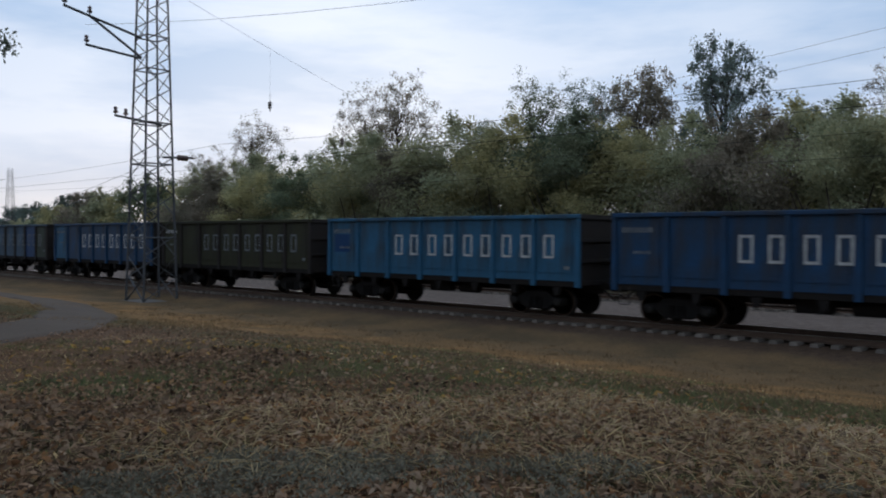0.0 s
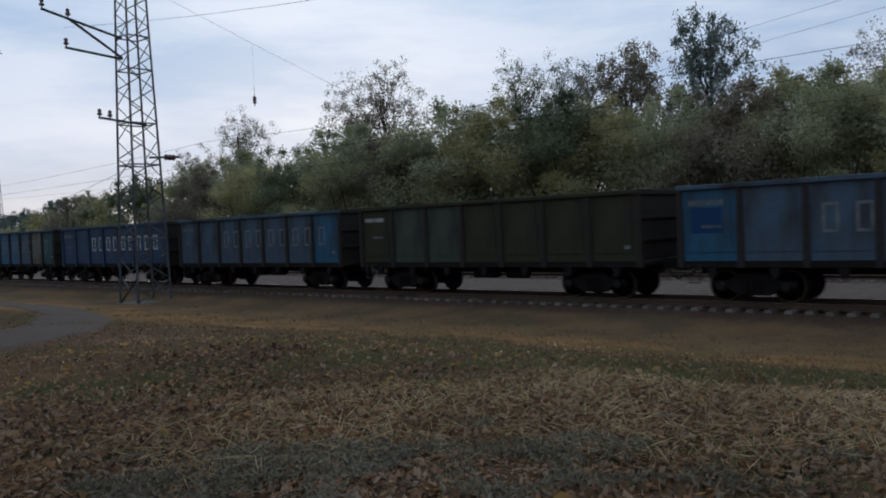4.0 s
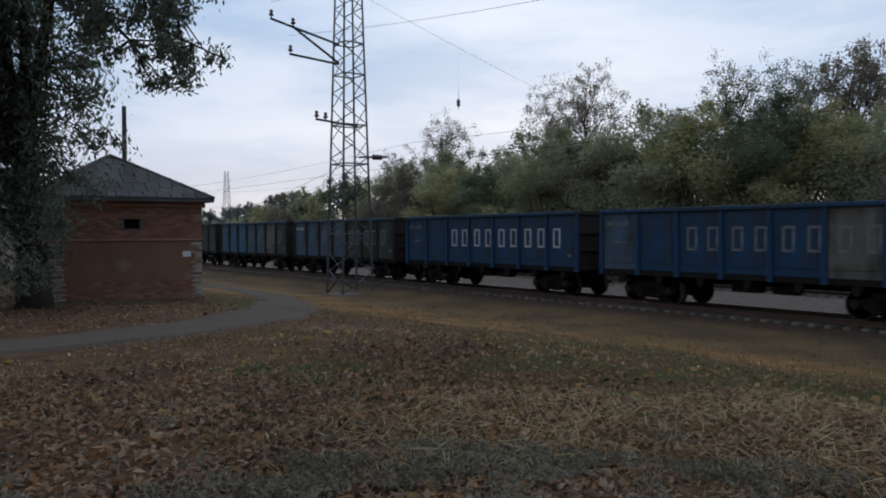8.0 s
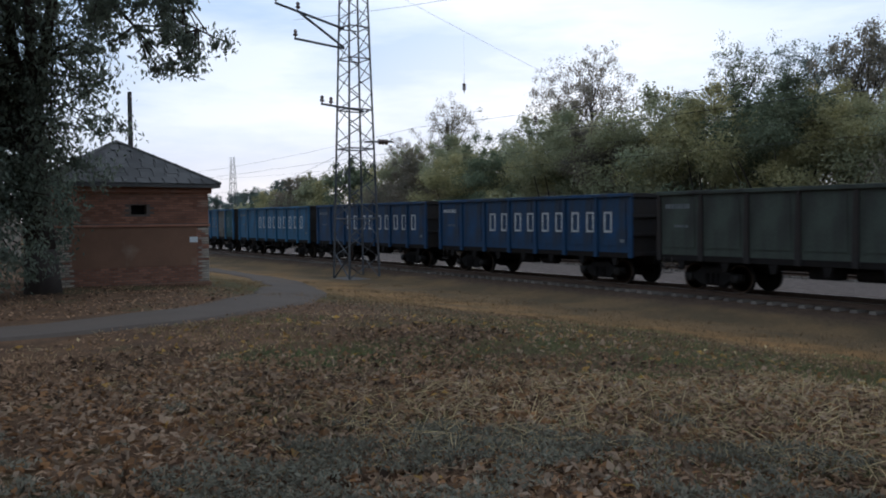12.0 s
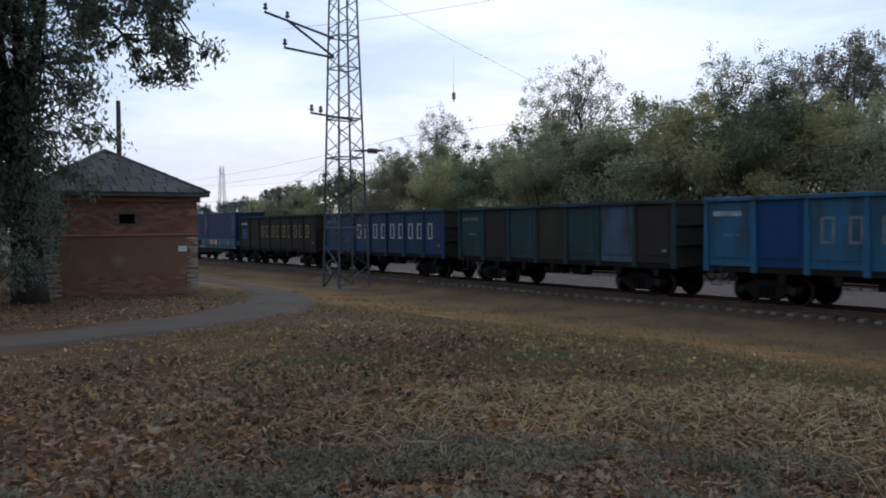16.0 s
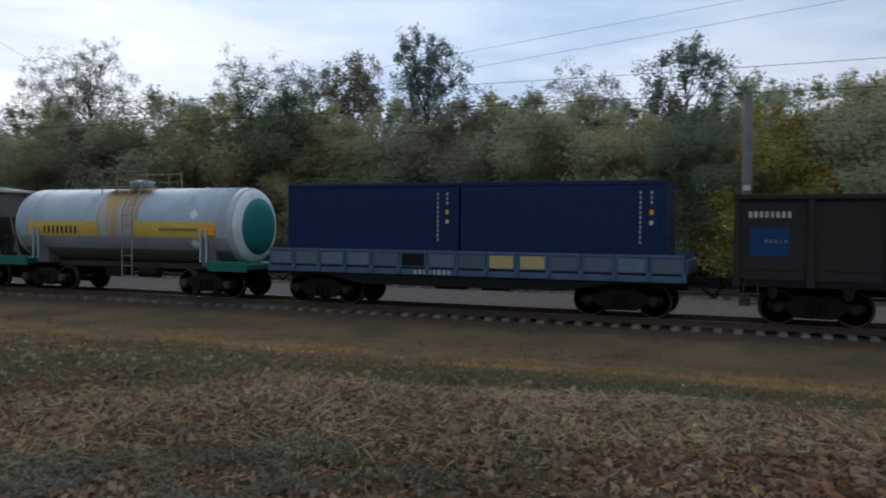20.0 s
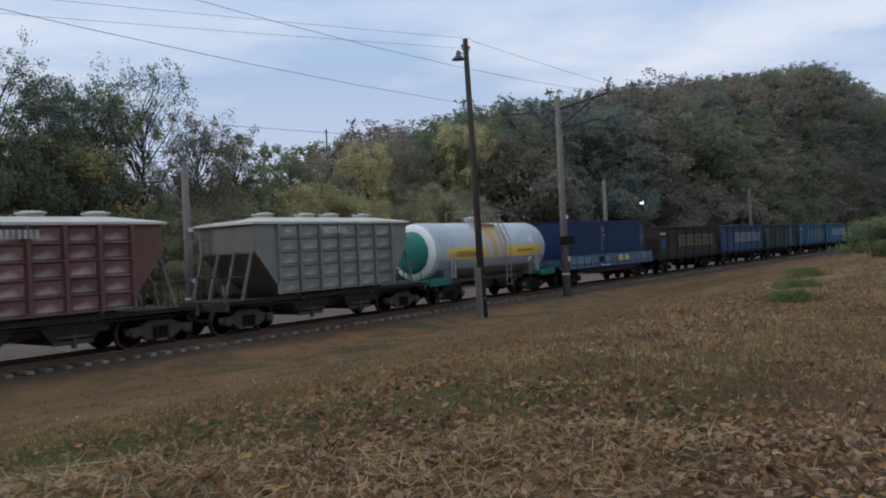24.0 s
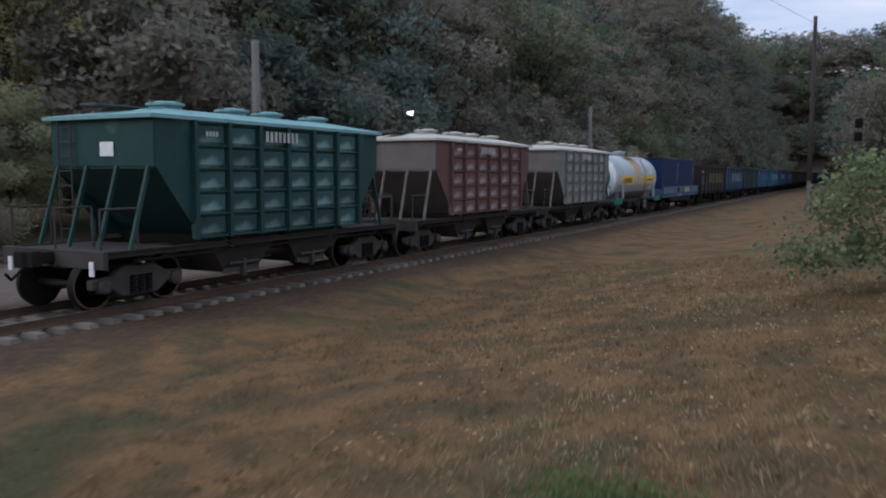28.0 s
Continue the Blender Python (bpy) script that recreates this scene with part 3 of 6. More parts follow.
def lattice_mast(x, y, height, base, top_w, label, arms=True):
    """A four-legged riveted steel mast with crossed bracing."""
    z0 = ground_z(x, y) - 0.1
    mast = thing("lattice_mast", label, "mast", at=pose(x, y, z0))
    half = lambda z: (base + (top_w - base) * z / height) / 2
    for sx in (-1, 1):
        for sy in (-1, 1):
            h0, h1 = half(0), half(height)
            part("leg", Solid().tube((sx * h0, sy * h0, 0), (sx * h1, sy * h1, height), 0.065, 0.05, 4), "galv", mast)
    z, up = 0.15, True
    brace_r = 0.028
    while z < height - 0.8:
        h = half(z)
        dz = h * 1.25
        h2 = half(z + dz)
        for a, c in (((-1, -1), (1, -1)), ((1, -1), (1, 1)), ((1, 1), (-1, 1)), ((-1, 1), (-1, -1))):
            p, q = (a, c) if up else (c, a)
            part("brace", Solid().tube((p[0] * h, p[1] * h, z), (q[0] * h2, q[1] * h2, z + dz), brace_r, n=4), "galv", mast)
        z, up = z + dz, not up
    for zz in (3.2, 6.8, 8.8, 11.4, 13.0):
        if zz < height:
            h = half(zz)
            for a, c in (((-1, -1), (1, -1)), ((1, -1), (1, 1)), ((1, 1), (-1, 1)), ((-1, 1), (-1, -1))):
                part("ring", Solid().tube((a[0] * h, a[1] * h, zz), (c[0] * h, c[1] * h, zz), 0.035, n=4), "galv", mast)
    if arms:
        h = half(13)
        for name, p, q in (("upper_arm", (0, -h, 12.9), (0, -4.3, 13.7)), ("lower_arm", (0, -h, 11.9), (0, -3.3, 12.1)), ("arm_strut", (0, -h, 11.95), (0, -3.1, 13.45)),
                           ("side_arm", (0, 0.5, 8.8), (0, -1.9, 9.0)), ("bracket", (0, h, 7.2), (0, 2.2, 7.3))):
            part(name, Solid().tube(p, q, 0.06, n=6), "galv", mast)
        for p in ((0, -4.25, 13.72), (0, -3.1, 13.48), (0, -3.25, 12.12), (0, -1.85, 9.0), (0, -1.35, 8.96)):
            part("insulator", Solid().lathe([(0, 0.03), (0.1, 0.03), (0.12, 0.11), (0.2, 0.12), (0.24, 0.06), (0.34, 0.1), (0.42, 0.05)], "z", p, 10), "insulator", mast, smooth=True)
        part("strain_insulator", Solid().lathe([(0, 0.03), (0.2, 0.03), (0.22, 0.15), (0.32, 0.15), (0.36, 0.05), (0.42, 0.15), (0.52, 0.15), (0.56, 0.05), (0.62, 0.15), (0.72, 0.15), (0.76, 0.03), (1.1, 0.03)], "y", (0, 1.2, 7.25), 10), "insulator", mast, smooth=True)
        for sx in (-1, 1):
            part("foot_brace", Solid().tube((sx * 0.85, -0.85, 0.1), (-sx * 0.7, -0.8, 1.3), 0.05, n=4), "galv", mast)
        part("footing", Solid().box(-1.1, 1.1, -1.1, 1.1, -0.5, 0.12), "concrete", mast, bevel=0.05)
    return mast


def insulator_disc(parent, p, length=0.5):
    z = [(0, 0.02), (0.12, 0.02)] + sum([[(0.14 + 0.13 * i, 0.11), (0.2 + 0.13 * i, 0.12), (0.23 + 0.13 * i, 0.04)] for i in range(3)], []) + [(length + 0.1, 0.02)]
    part("insulator", Solid().lathe([(-a, r) for a, r in z], "z", p, 10), "insulator", parent, smooth=True)


def catenary_mast(x, y, side, label, height=9.6, cross=True):
    """A tapered concrete mast with a steel cantilever. side: +1 reaches over the track towards +y."""
    z0 = ground_z(x, y) - 0.1
    mast = thing("catenary_mast", label, "mast", group="masts of the overhead line", at=pose(x, y, z0))
    part("shaft", Solid().tube((0, 0, -0.3), (0, 0, height), 0.22, 0.15, 14), "concrete", mast, smooth=True)
    s = side
    if cross:
        part("arm", Solid().tube((0, -s * 3.0, height - 0.25), (0, s * 0.3, height - 0.75), 0.06, n=6), "iron", mast)
        part("lower_arm", Solid().tube((0, -s * 2.4, height - 1.55), (0, s * 0.2, height - 1.75), 0.05, n=6), "iron", mast)
        part("arm_strut", Solid().tube((0, -s * 2.2, height - 0.4), (0, 0, height - 1.7), 0.04, n=6), "iron", mast)
        for k, zz in ((-2.95, 0.0), (-1.9, -0.15)):
            part("post_insulator", Solid().lathe([(0, 0.03), (0.1, 0.03), (0.12, 0.1), (0.22, 0.1), (0.26, 0.05), (0.4, 0.08), (0.46, 0.03)], "z", (0, s * k, height - 0.25 + zz), 8), "insulator", mast, smooth=True)
    part("cantilever", Solid().tube((0, s * 0.1, height - 2.0), (0, s * 1.5, height - 0.7), 0.045, n=6).tube((0, s * 1.5, height - 0.7), (0, s * 3.4, height - 0.55), 0.045, n=6), "iron", mast)
    insulator_disc(mast, (0, s * 3.35, height - 0.55))
    part("steady_arm", Solid().tube((0, 0, height - 3.3), (0, s * 3.0, height - 3.45), 0.03, n=6), "iron", mast)
    part("band", Solid().lathe([(0, 0.225), (0.09, 0.225)], "z", (0, 0, 1.25), 14), "white_mark", mast, "white painted band")
    part("number_plate", Solid().box(-0.13, 0.13, -0.25, -0.23, 2.0, 2.25), "white_mark", mast, "small white plate")
    if cross:
        part("switch_box", Solid().box(-0.9, 0.5, -0.36, -0.2, 2.9, 3.35).tube((-0.8, -0.28, 2.9), (-0.8, -0.28, 2.5), 0.03, n=6), "void", mast, "dark switch box on a bracket", bevel=0.02)
    part("upper_plate", Solid().box(-0.13, 0.13, -0.24, -0.22, 4.3, 4.5), "white_mark", mast, "small white plate")
    return mast


def wood_pole(x, y, height, lean, label, lamp=True, stub=True, name="utility_pole"):
    z0 = ground_z(x, y) - 0.1
    pole = thing(name, label, "pole", at=pose(x, y, z0, 0, lean, 0))
    part("shaft", Solid().tube((0, 0, -0.2), (0, 0, height), 0.17, 0.11, 12), "pole_wood", pole, smooth=True)
    if stub:
        part("stub", Solid().box(-0.36, -0.16, -0.12, 0.12, -0.2, 2.3), "concrete", pole, "grey concrete footing post", bevel=0.02)
        for zz in (0.9, 1.9):
            part("strap", Solid().lathe([(0, 0.2), (0.06, 0.2)], "z", (-0.08, 0, zz), 10), "galv", pole)
    for s in (-1, 1):
        part("hook", Solid().tube((0, 0, height - 0.55), (s * 0.26, 0, height - 0.5), 0.018, n=6).tube((s * 0.26, 0, height - 0.5), (s * 0.26, 0, height - 0.38), 0.018, n=6), "galv", pole)
        part("insulator", Solid().lathe([(0, 0.03), (0.03, 0.06), (0.1, 0.05), (0.14, 0.03)], "z", (s * 0.26, 0, height - 0.4), 8), "insulator", pole, smooth=True)
    if lamp:
        part("lamp_arm", Solid().tube((0, 0, height - 0.75), (-0.75, -0.1, height - 0.62), 0.025, n=6), "galv", pole)
        part("lamp_shade", Solid().lathe([(-0.16, 0.3), (-0.12, 0.28), (0.02, 0.12), (0.1, 0.1), (0.22, 0.07)], "z", (-0.75, -0.1, height - 0.85), 14), "galv", pole, smooth=True)
    return pole


lattice_mast(-37.6, 20.3, 21.0, 1.75, 0.75, "tall grey lattice steel mast beside the track")
lattice_mast(-197, 72, 18.0, 2.0, 0.8, "distant grey lattice steel mast", arms=False)
catenary_mast(41.0, 21.9, 1, "weathered concrete overhead-line mast with steel brackets", 11.0)
for mx, mh in ((-0.9, 7.9), (24.0, 7.4), (67.8, 8.3), (112.0, 9.0)):
    catenary_mast(mx, 31.9, 1, "concrete mast of the far track with a bracket arm", mh, cross=False)
wood_pole(31.1, 20.8, 12.3, -2.0, "dark tarred wooden pole with a hooded lamp and concrete footing")
wood_pole(100.0, 13.5, 12.6, -4.0, "leaning dark wooden pole beside the track", lamp=False)
wood_pole(-44.5, 10.8, 9.2, 0.0, "grey wooden pole with insulators behind the hut", lamp=False, stub=False)
wood_pole(86, 83, 18.5, 0.0, "distant power-line pole above the trees", lamp=False, stub=False)


def street_lamp(x, y, height, reach, glow, label):
    z0 = ground_z(x, y)
    lamp = thing("street_lamp", label, "street lamp", at=pose(x, y, z0))
    part("post", Solid().tube((0, 0, -0.2), (0, 0, height - 0.8), 0.09, 0.06, 10), "concrete", lamp, smooth=True)
    part("arm", Solid().tube((0, 0, height - 0.8), (reach, -0.3, height), 0.04, n=8), "galv", lamp)
    part("head", Solid().slab([(reach - 0.35, height - 0.02), (reach + 0.35, height + 0.04), (reach + 0.4, height + 0.14), (reach - 0.3, height + 0.1)], "y", -0.45, -0.15), "galv", lamp)
    part("lens", Solid().lathe([(-0.34, 0.03), (-0.28, 0.14), (0.22, 0.2), (0.32, 0.07)], "x", (reach, -0.32, height - 0.06), 12), glow, lamp, "lit lamp glass", smooth=True)
    return lamp


street_lamp(16.0, 39.2, 9.4, 0.9, "lamp_glow", "street lamp with a glowing amber head among the trees")
street_lamp(91.0, 38.6, 7.2, 0.4, "lamp_white", "slim street lamp with a white head")


def railway_signal(x, y):
    s = thing("railway_signal", "dark railway colour-light signal on a mast", "signal", at=pose(x, y, ground_z(x, y)))
    part("post", Solid().tube((0, 0, -0.2), (0, 0, 6.6), 0.1, 0.08, 10), "galv", s)
    for zz in (5.0, 6.1):
        head = part("head", Solid().box(-0.12, 0.12, -0.3, 0.3, zz, zz + 0.75), "void", s, "black signal head", bevel=0.03)
        for k in (0.2, 0.52):
            part("hood", Solid().lathe([(0, 0.11), (-0.22, 0.11)], "x", (-0.12, 0, zz + k), 10), "void", head)
    part("ladder", Solid().tube((0.25, -0.2, 0), (0.2, -0.2, 6.2), 0.02, n=4).tube((0.25, 0.2, 0), (0.2, 0.2, 6.2), 0.02, n=4), "galv", s)
    return s


railway_signal(118, 11.0)


def wire(name, pts, sag, radius, label):
    cu = bpy.data.curves.new(name, "CURVE")
    cu.dimensions, cu.bevel_depth, cu.bevel_resolution = "3D", radius, 1
    for p, q in zip(pts, pts[1:]):
        sp = cu.splines.new("POLY")
        sp.points.add(16)
        for i in range(17):
            u = i / 16
            sp.points[i].co = (*(p[k] + (q[k] - p[k]) * u for k in (0, 1)), p[2] + (q[2] - p[2]) * u - 4 * sag * u * (1 - u), 1)
    cu.materials.append(M["wire"])
    return tagged(new(name, cu), label, "wire", group="overhead wires")


wire("messenger_wire", [(-115, 24.4, 8.4), (-38, 24.4, 7.6), (41.3, 24.6, 8.4), (115, 24.6, 8.6), (300, 24.6, 8.8)], 0.9, 0.008, "sagging messenger wire of the overhead line")
wire("contact_wire", [(-115, 24.2, 6.35), (-38, 24.2, 6.35), (41.3, 24.8, 6.35), (115, 24.2, 6.35), (300, 24.5, 6.35)], 0.0, 0.009, "straight contact wire above the track")
wire("far_messenger_wire", [(-120, 35.2, 8.2), (-0.9, 35.2, 7.0), (24.0, 35.2, 6.9), (67.8, 35.2, 7.5), (112, 35.2, 8.1), (300, 35.2, 8.4)], 0.5, 0.008, "messenger wire of the far track")
wire("feeder_wire", [(-37.6, 16.0, 13.9), (41.0, 18.9, 10.4), (115, 18.4, 10.2), (300, 18.4, 10.6)], 2.6, 0.007, "feeder wire on the mast arms")
wire("feeder_wire", [(-37.6, 17.0, 12.4), (41.0, 19.6, 9.1), (115, 19.5, 9.2), (300, 19.5, 9.6)], 2.3, 0.007, "feeder wire on the mast arms")
wire("lamp_wire", [(31.1, 20.7, 11.7), (100.0, 13.5, 12.3), (260, 16.5, 11)], 1.2, 0.008, "thin wire between the wooden poles")
wire("crossing_wire", [(31.1, 20.7, 11.8), (-45, 41, 9.2)], 0.5, 0.006, "thin wire that crosses above the railway")
wire("crossing_wire", [(31.1, 20.9, 11.4), (-45, 41, 8.3)], 0.5, 0.006, "thin wire that crosses above the railway")
wire("distant_wire", [(-37.6, 20.3, 6.3), (-197, 72, 9.5)], 1.0, 0.012, "wire to the distant mast")
wire("distant_wire", [(-37.6, 20.9, 6.0), (-197, 73, 8.2)], 1.0, 0.012, "wire to the distant mast")
wire("far_contact_wire", [(-120, 35.2, 6.0), (300, 35.2, 6.0)], 0.0, 0.009, "straight contact wire above the far track")
wire("head_span_wire", [(-37.6, 20.6, 15.2), (-37.6, 46, 8.0)], 0.25, 0.007, "span wire across both tracks")
catenary_mast(-37.6, 46, -1, "concrete mast of the span wire among the bushes", 8.6, cross=False)
for hy, hz in ((27.3, 13.0), (32.6, 11.5)):
    hanger = thing("wire_hanger", "insulator string that hangs from the span wire", "insulator", at=pose(-37.6, hy, hz))
    part("rod", Solid().tube((0, 0, 0), (0, 0, -2.3), 0.003, n=5).tube((0, 0, -2.3), (0, 0, -3.0), 0.012, n=5), "wire", hanger)
    insulator_disc(hanger, (0, 0, -2.7), 0.55)
wire("power_wire", [(-60, 83, 14.0), (86, 83, 17.8), (230, 83, 18.0)], 2.5, 0.03, "distant power line above the trees")
wire("power_wire", [(-60, 84, 12.9), (86, 84, 16.7), (230, 84, 16.8)], 2.5, 0.03, "distant power line above the trees")

# ---- the brick hut ----


def brick_hut():
    z0 = 0.35
    x1, y0, y1 = -27.0, 4.3, 9.0  # the wall towards the camera stands at x1
    x0, top = -31.7, 3.75
    hut = thing("brick_hut", "small weathered red-brick hut with a hipped slate roof", "hut", at=pose(0, 0, 0))
    wall = Solid()
    t = 0.3
    # wall cores, with a vent opening in the front
    vy0, vy1, vz0, vz1 = 6.52, 7.0, 2.78, 3.08
    wall.box(x1 - t, x1, y0, vy0, z0 - 0.3, top).box(x1 - t, x1, vy1, y1, z0 - 0.3, top).box(x1 - t, x1, vy0, vy1, z0 - 0.3, vz0).box(x1 - t, x1, vy0, vy1, vz1, top)
    wall.box(x0, x0 + t, y0, y1, z0 - 0.3, top).box(x0 + t, x1 - t, y0, y0 + t, z0 - 0.3, top).box(x0 + t, x1 - t, y1 - t, y1, z0 - 0.3, top)
    core = part("wall", wall, "mortar", hut, "brick wall with grey mortar joints")
    part("side_render", Solid().box(x0, x1 - 0.01, y0 - 0.02, y0, z0 - 0.3, top - 0.3), "plaster", hut, "brown rendered side wall")
    part("vent_backing", Solid().box(x1 - t + 0.02, x1 - t + 0.04, vy0, vy1, vz0, vz1), "void", hut, "dark vent opening")
    part("cornice", Solid().box(x1 - 0.05, x1 + 0.1, y0 - 0.1, y1 + 0.1, top - 0.28, top - 0.12).box(x1 - 0.05, x1 + 0.16, y0 - 0.16, y1 + 0.16, top - 0.12, top), "brick", hut, "stepped brick cornice", bevel=0.02)
    part("string_course", Solid().box(x1 - 0.02, x1 + 0.06, y0 - 0.04, y1 + 0.04, 2.38, 2.46), "brick", hut, "projecting brick course", bevel=0.012)
    part("render_patch", Solid().box(x1 - 0.01, x1 + 0.022, y0 + 0.45, y1 - 0.42, 1.1, 2.37), "plaster", hut, "patchy brown render over the brick")
    part("plinth", Solid().box(x1 - 0.05, x1 + 0.07, y0 - 0.06, y1 + 0.06, z0 - 0.3, z0 + 0.2), "plaster", hut, "dirty rendered plinth", bevel=0.02)
    part("notice_plate", Solid().box(x1 + 0.024, x1 + 0.034, 8.35, 8.62, 1.86, 2.04), "tank_white", hut, "small white notice plate")
    # roof: a hipped pyramid laid with rows of slates
    ov, zt = 0.32, 5.25
    cx, cy = (x0 + x1) / 2, (y0 + y1) / 2
    corners = [(x0 - ov, y0 - ov, top), (x1 + ov, y0 - ov, top), (x1 + ov, y1 + ov, top), (x0 - ov, y1 + ov, top)]
    part("roof", Solid().add(corners + [(cx, cy, zt)] + [(x, y, z - 0.1) for x, y, z in corners], [(0, 1, 4), (1, 2, 4), (2, 3, 4), (3, 0, 4), (5, 8, 7, 6), (0, 5, 6, 1), (1, 6, 7, 2), (2, 7, 8, 3), (3, 8, 5, 0)]), "slate", hut, "dark hipped roof")
    for i in range(4):
        part("hip_cap", Solid().tube(Vector(corners[i]) + Vector((0, 0, 0.03)), (cx, cy, zt + 0.03), 0.07, n=6), "slate", hut)
    slate = Solid().box(-0.015, 0.0, -0.19, 0.19, -0.01, 0.42).mesh("slate")
    tiles = []
    run, rise = (x1 + ov) - cx, zt - top
    slope = math.degrees(math.atan2(run, rise))
    rows = 9
    for r in range(rows):
        u = r / rows
        half_w = (cy - y0 + ov) * (1 - u) - 0.15
        k = int(half_w * 2 / 0.4)
        for i in range(k):
            yy = cy - half_w + (i + 0.5) * 2 * half_w / max(1, k)
            tiles.append((x1 + ov - run * u + 0.02, yy, top + rise * u + 0.04))
    for p in tiles:
        part("slate", slate, "slate", hut, "", pose(*p, 0, -slope + random.uniform(-1.5, 1.5), random.uniform(-1, 1)))
    # bricks of the front wall: the quoins and the bare patches one by one, the rest in one mesh
    one = Solid().box(0, 0.016, -0.121, 0.121, -0.031, 0.031).mesh("brick", 0.004)
    rest = Solid()
    n = 0
    z, row = z0 + 0.25, 0
    while z < top - 0.3:
        yy = y0 + (0.125 if row % 2 else 0.0)
        while yy < y1 - 0.05:
            c = min(yy + 0.125, y1 - 0.125)
            hole = vy0 - 0.1 < c < vy1 + 0.1 and vz0 - 0.04 < z < vz1 + 0.04
            covered = 1.12 < z < 2.35 and y0 + 0.55 < c < y1 - 0.55
            quoin = (c < y0 + 0.4 or c > y1 - 0.36) and z < 2.35
            if not hole and not covered and abs(z - 2.42) > 0.07:
                dx = x1 + random.uniform(-0.003, 0.004)
                bare = z < 1.12
                if (quoin or bare) and n < 290:
                    n += 1
                    part("brick", one, "white_brick" if quoin and random.random() < 0.8 else "brick", core, "", pose(dx, c, z, 0, 0, random.uniform(-0.6, 0.6)))
                else:
                    rest.box(dx, dx + 0.016, c - 0.121, c + 0.121, z - 0.031, z + 0.031)
            yy += 0.255
        z += 0.077
        row += 1
    tagged(part("upper_bricks", rest, "brick", hut), kind="stuff")
    return hut


brick_hut()


def far_house(x, y, w, d, h, label):
    hs = thing("far_house", label, "house", at=pose(x, y, ground_z(x, y)))
    part("wall", Solid().box(-w / 2, w / 2, -d / 2, d / 2, -0.3, h), "white_brick", hs, "pale rendered wall")
    part("roof", Solid().slab([(-d / 2 - 0.4, h), (d / 2 + 0.4, h), (0, h + d * 0.35)], "x", -w / 2 - 0.4, w / 2 + 0.4), "slate", hs)
    for k in (-1, 1):
        win = part("window", Solid().box(w / 2 - 0.02, w / 2 + 0.04, k * d / 4 - 0.5, k * d / 4 + 0.5, 0.9, 2.1), "tank_white", hs)
        part("pane", Solid().box(w / 2 + 0.03, w / 2 + 0.05, k * d / 4 - 0.4, k * d / 4 + 0.4, 1.0, 2.0), "void", win)
    return hs


far_house(-52, 2.5, 8, 7, 2.8, "pale single-storey house beyond the trees")

# ---- the goods train ----
SPEED, START = 14.544, -291.82  # metres a second; the rear end of the rearmost gondola's body at 0 s
CARS = []


def car_root(name, label, category, centre, group=""):
    """A wagon's Empty on the rails. centre: metres from START along the train."""
    ob = thing(name, label, category, group, at=pose(START + centre, TRACK, 0))
    CARS.append((ob, centre))
    return ob


SHARED = {}


def shared(name, make, bevel=0.0, smooth_=False):
    if name not in SHARED:
        SHARED[name] = make().mesh(name, bevel, smooth_)
    return SHARED[name]


def wheel_shape():
    s = Solid()
    for y in (-0.79, 0.79):
        k = 1 if y > 0 else -1
        s.lathe([(y - k * 0.085, 0.5), (y - k * 0.055, 0.505), (y - k * 0.04, 0.478), (y + k * 0.05, 0.474), (y + k * 0.05, 0.42), (y + k * 0.02, 0.40), (y + k * 0.015, 0.2), (y + k * 0.07, 0.16), (y + k * 0.07, 0.11)], "y", (0, 0, 0), 28)
    return s.tube((0, -1.12, 0), (0, 1.12, 0), 0.085, n=12)


def side_frame_shape():
    o = [(-1.18, 0.42), (-1.18, 0.62), (-0.7, 0.66), (-0.42, 0.84), (0.42, 0.84), (0.7, 0.66), (1.18, 0.62), (1.18, 0.42), (0.74, 0.42), (0.46, 0.22), (-0.46, 0.22), (-0.74, 0.42)]
    return Solid().slab(o, "y", -0.09, 0.09)


def spring_shape():
    return Solid().lathe([(0.28, 0.08)] + sum([[(0.3 + 0.055 * i, 0.085), (0.325 + 0.055 * i, 0.055)] for i in range(6)], []) + [(0.64, 0.085)], "z", (0, 0, 0), 8)


def tyre_shape():
    return Solid().lathe([(0.842, 0.43), (0.846, 0.435), (0.846, 0.462), (0.842, 0.467)], "y", (0, 0, 0), 28)


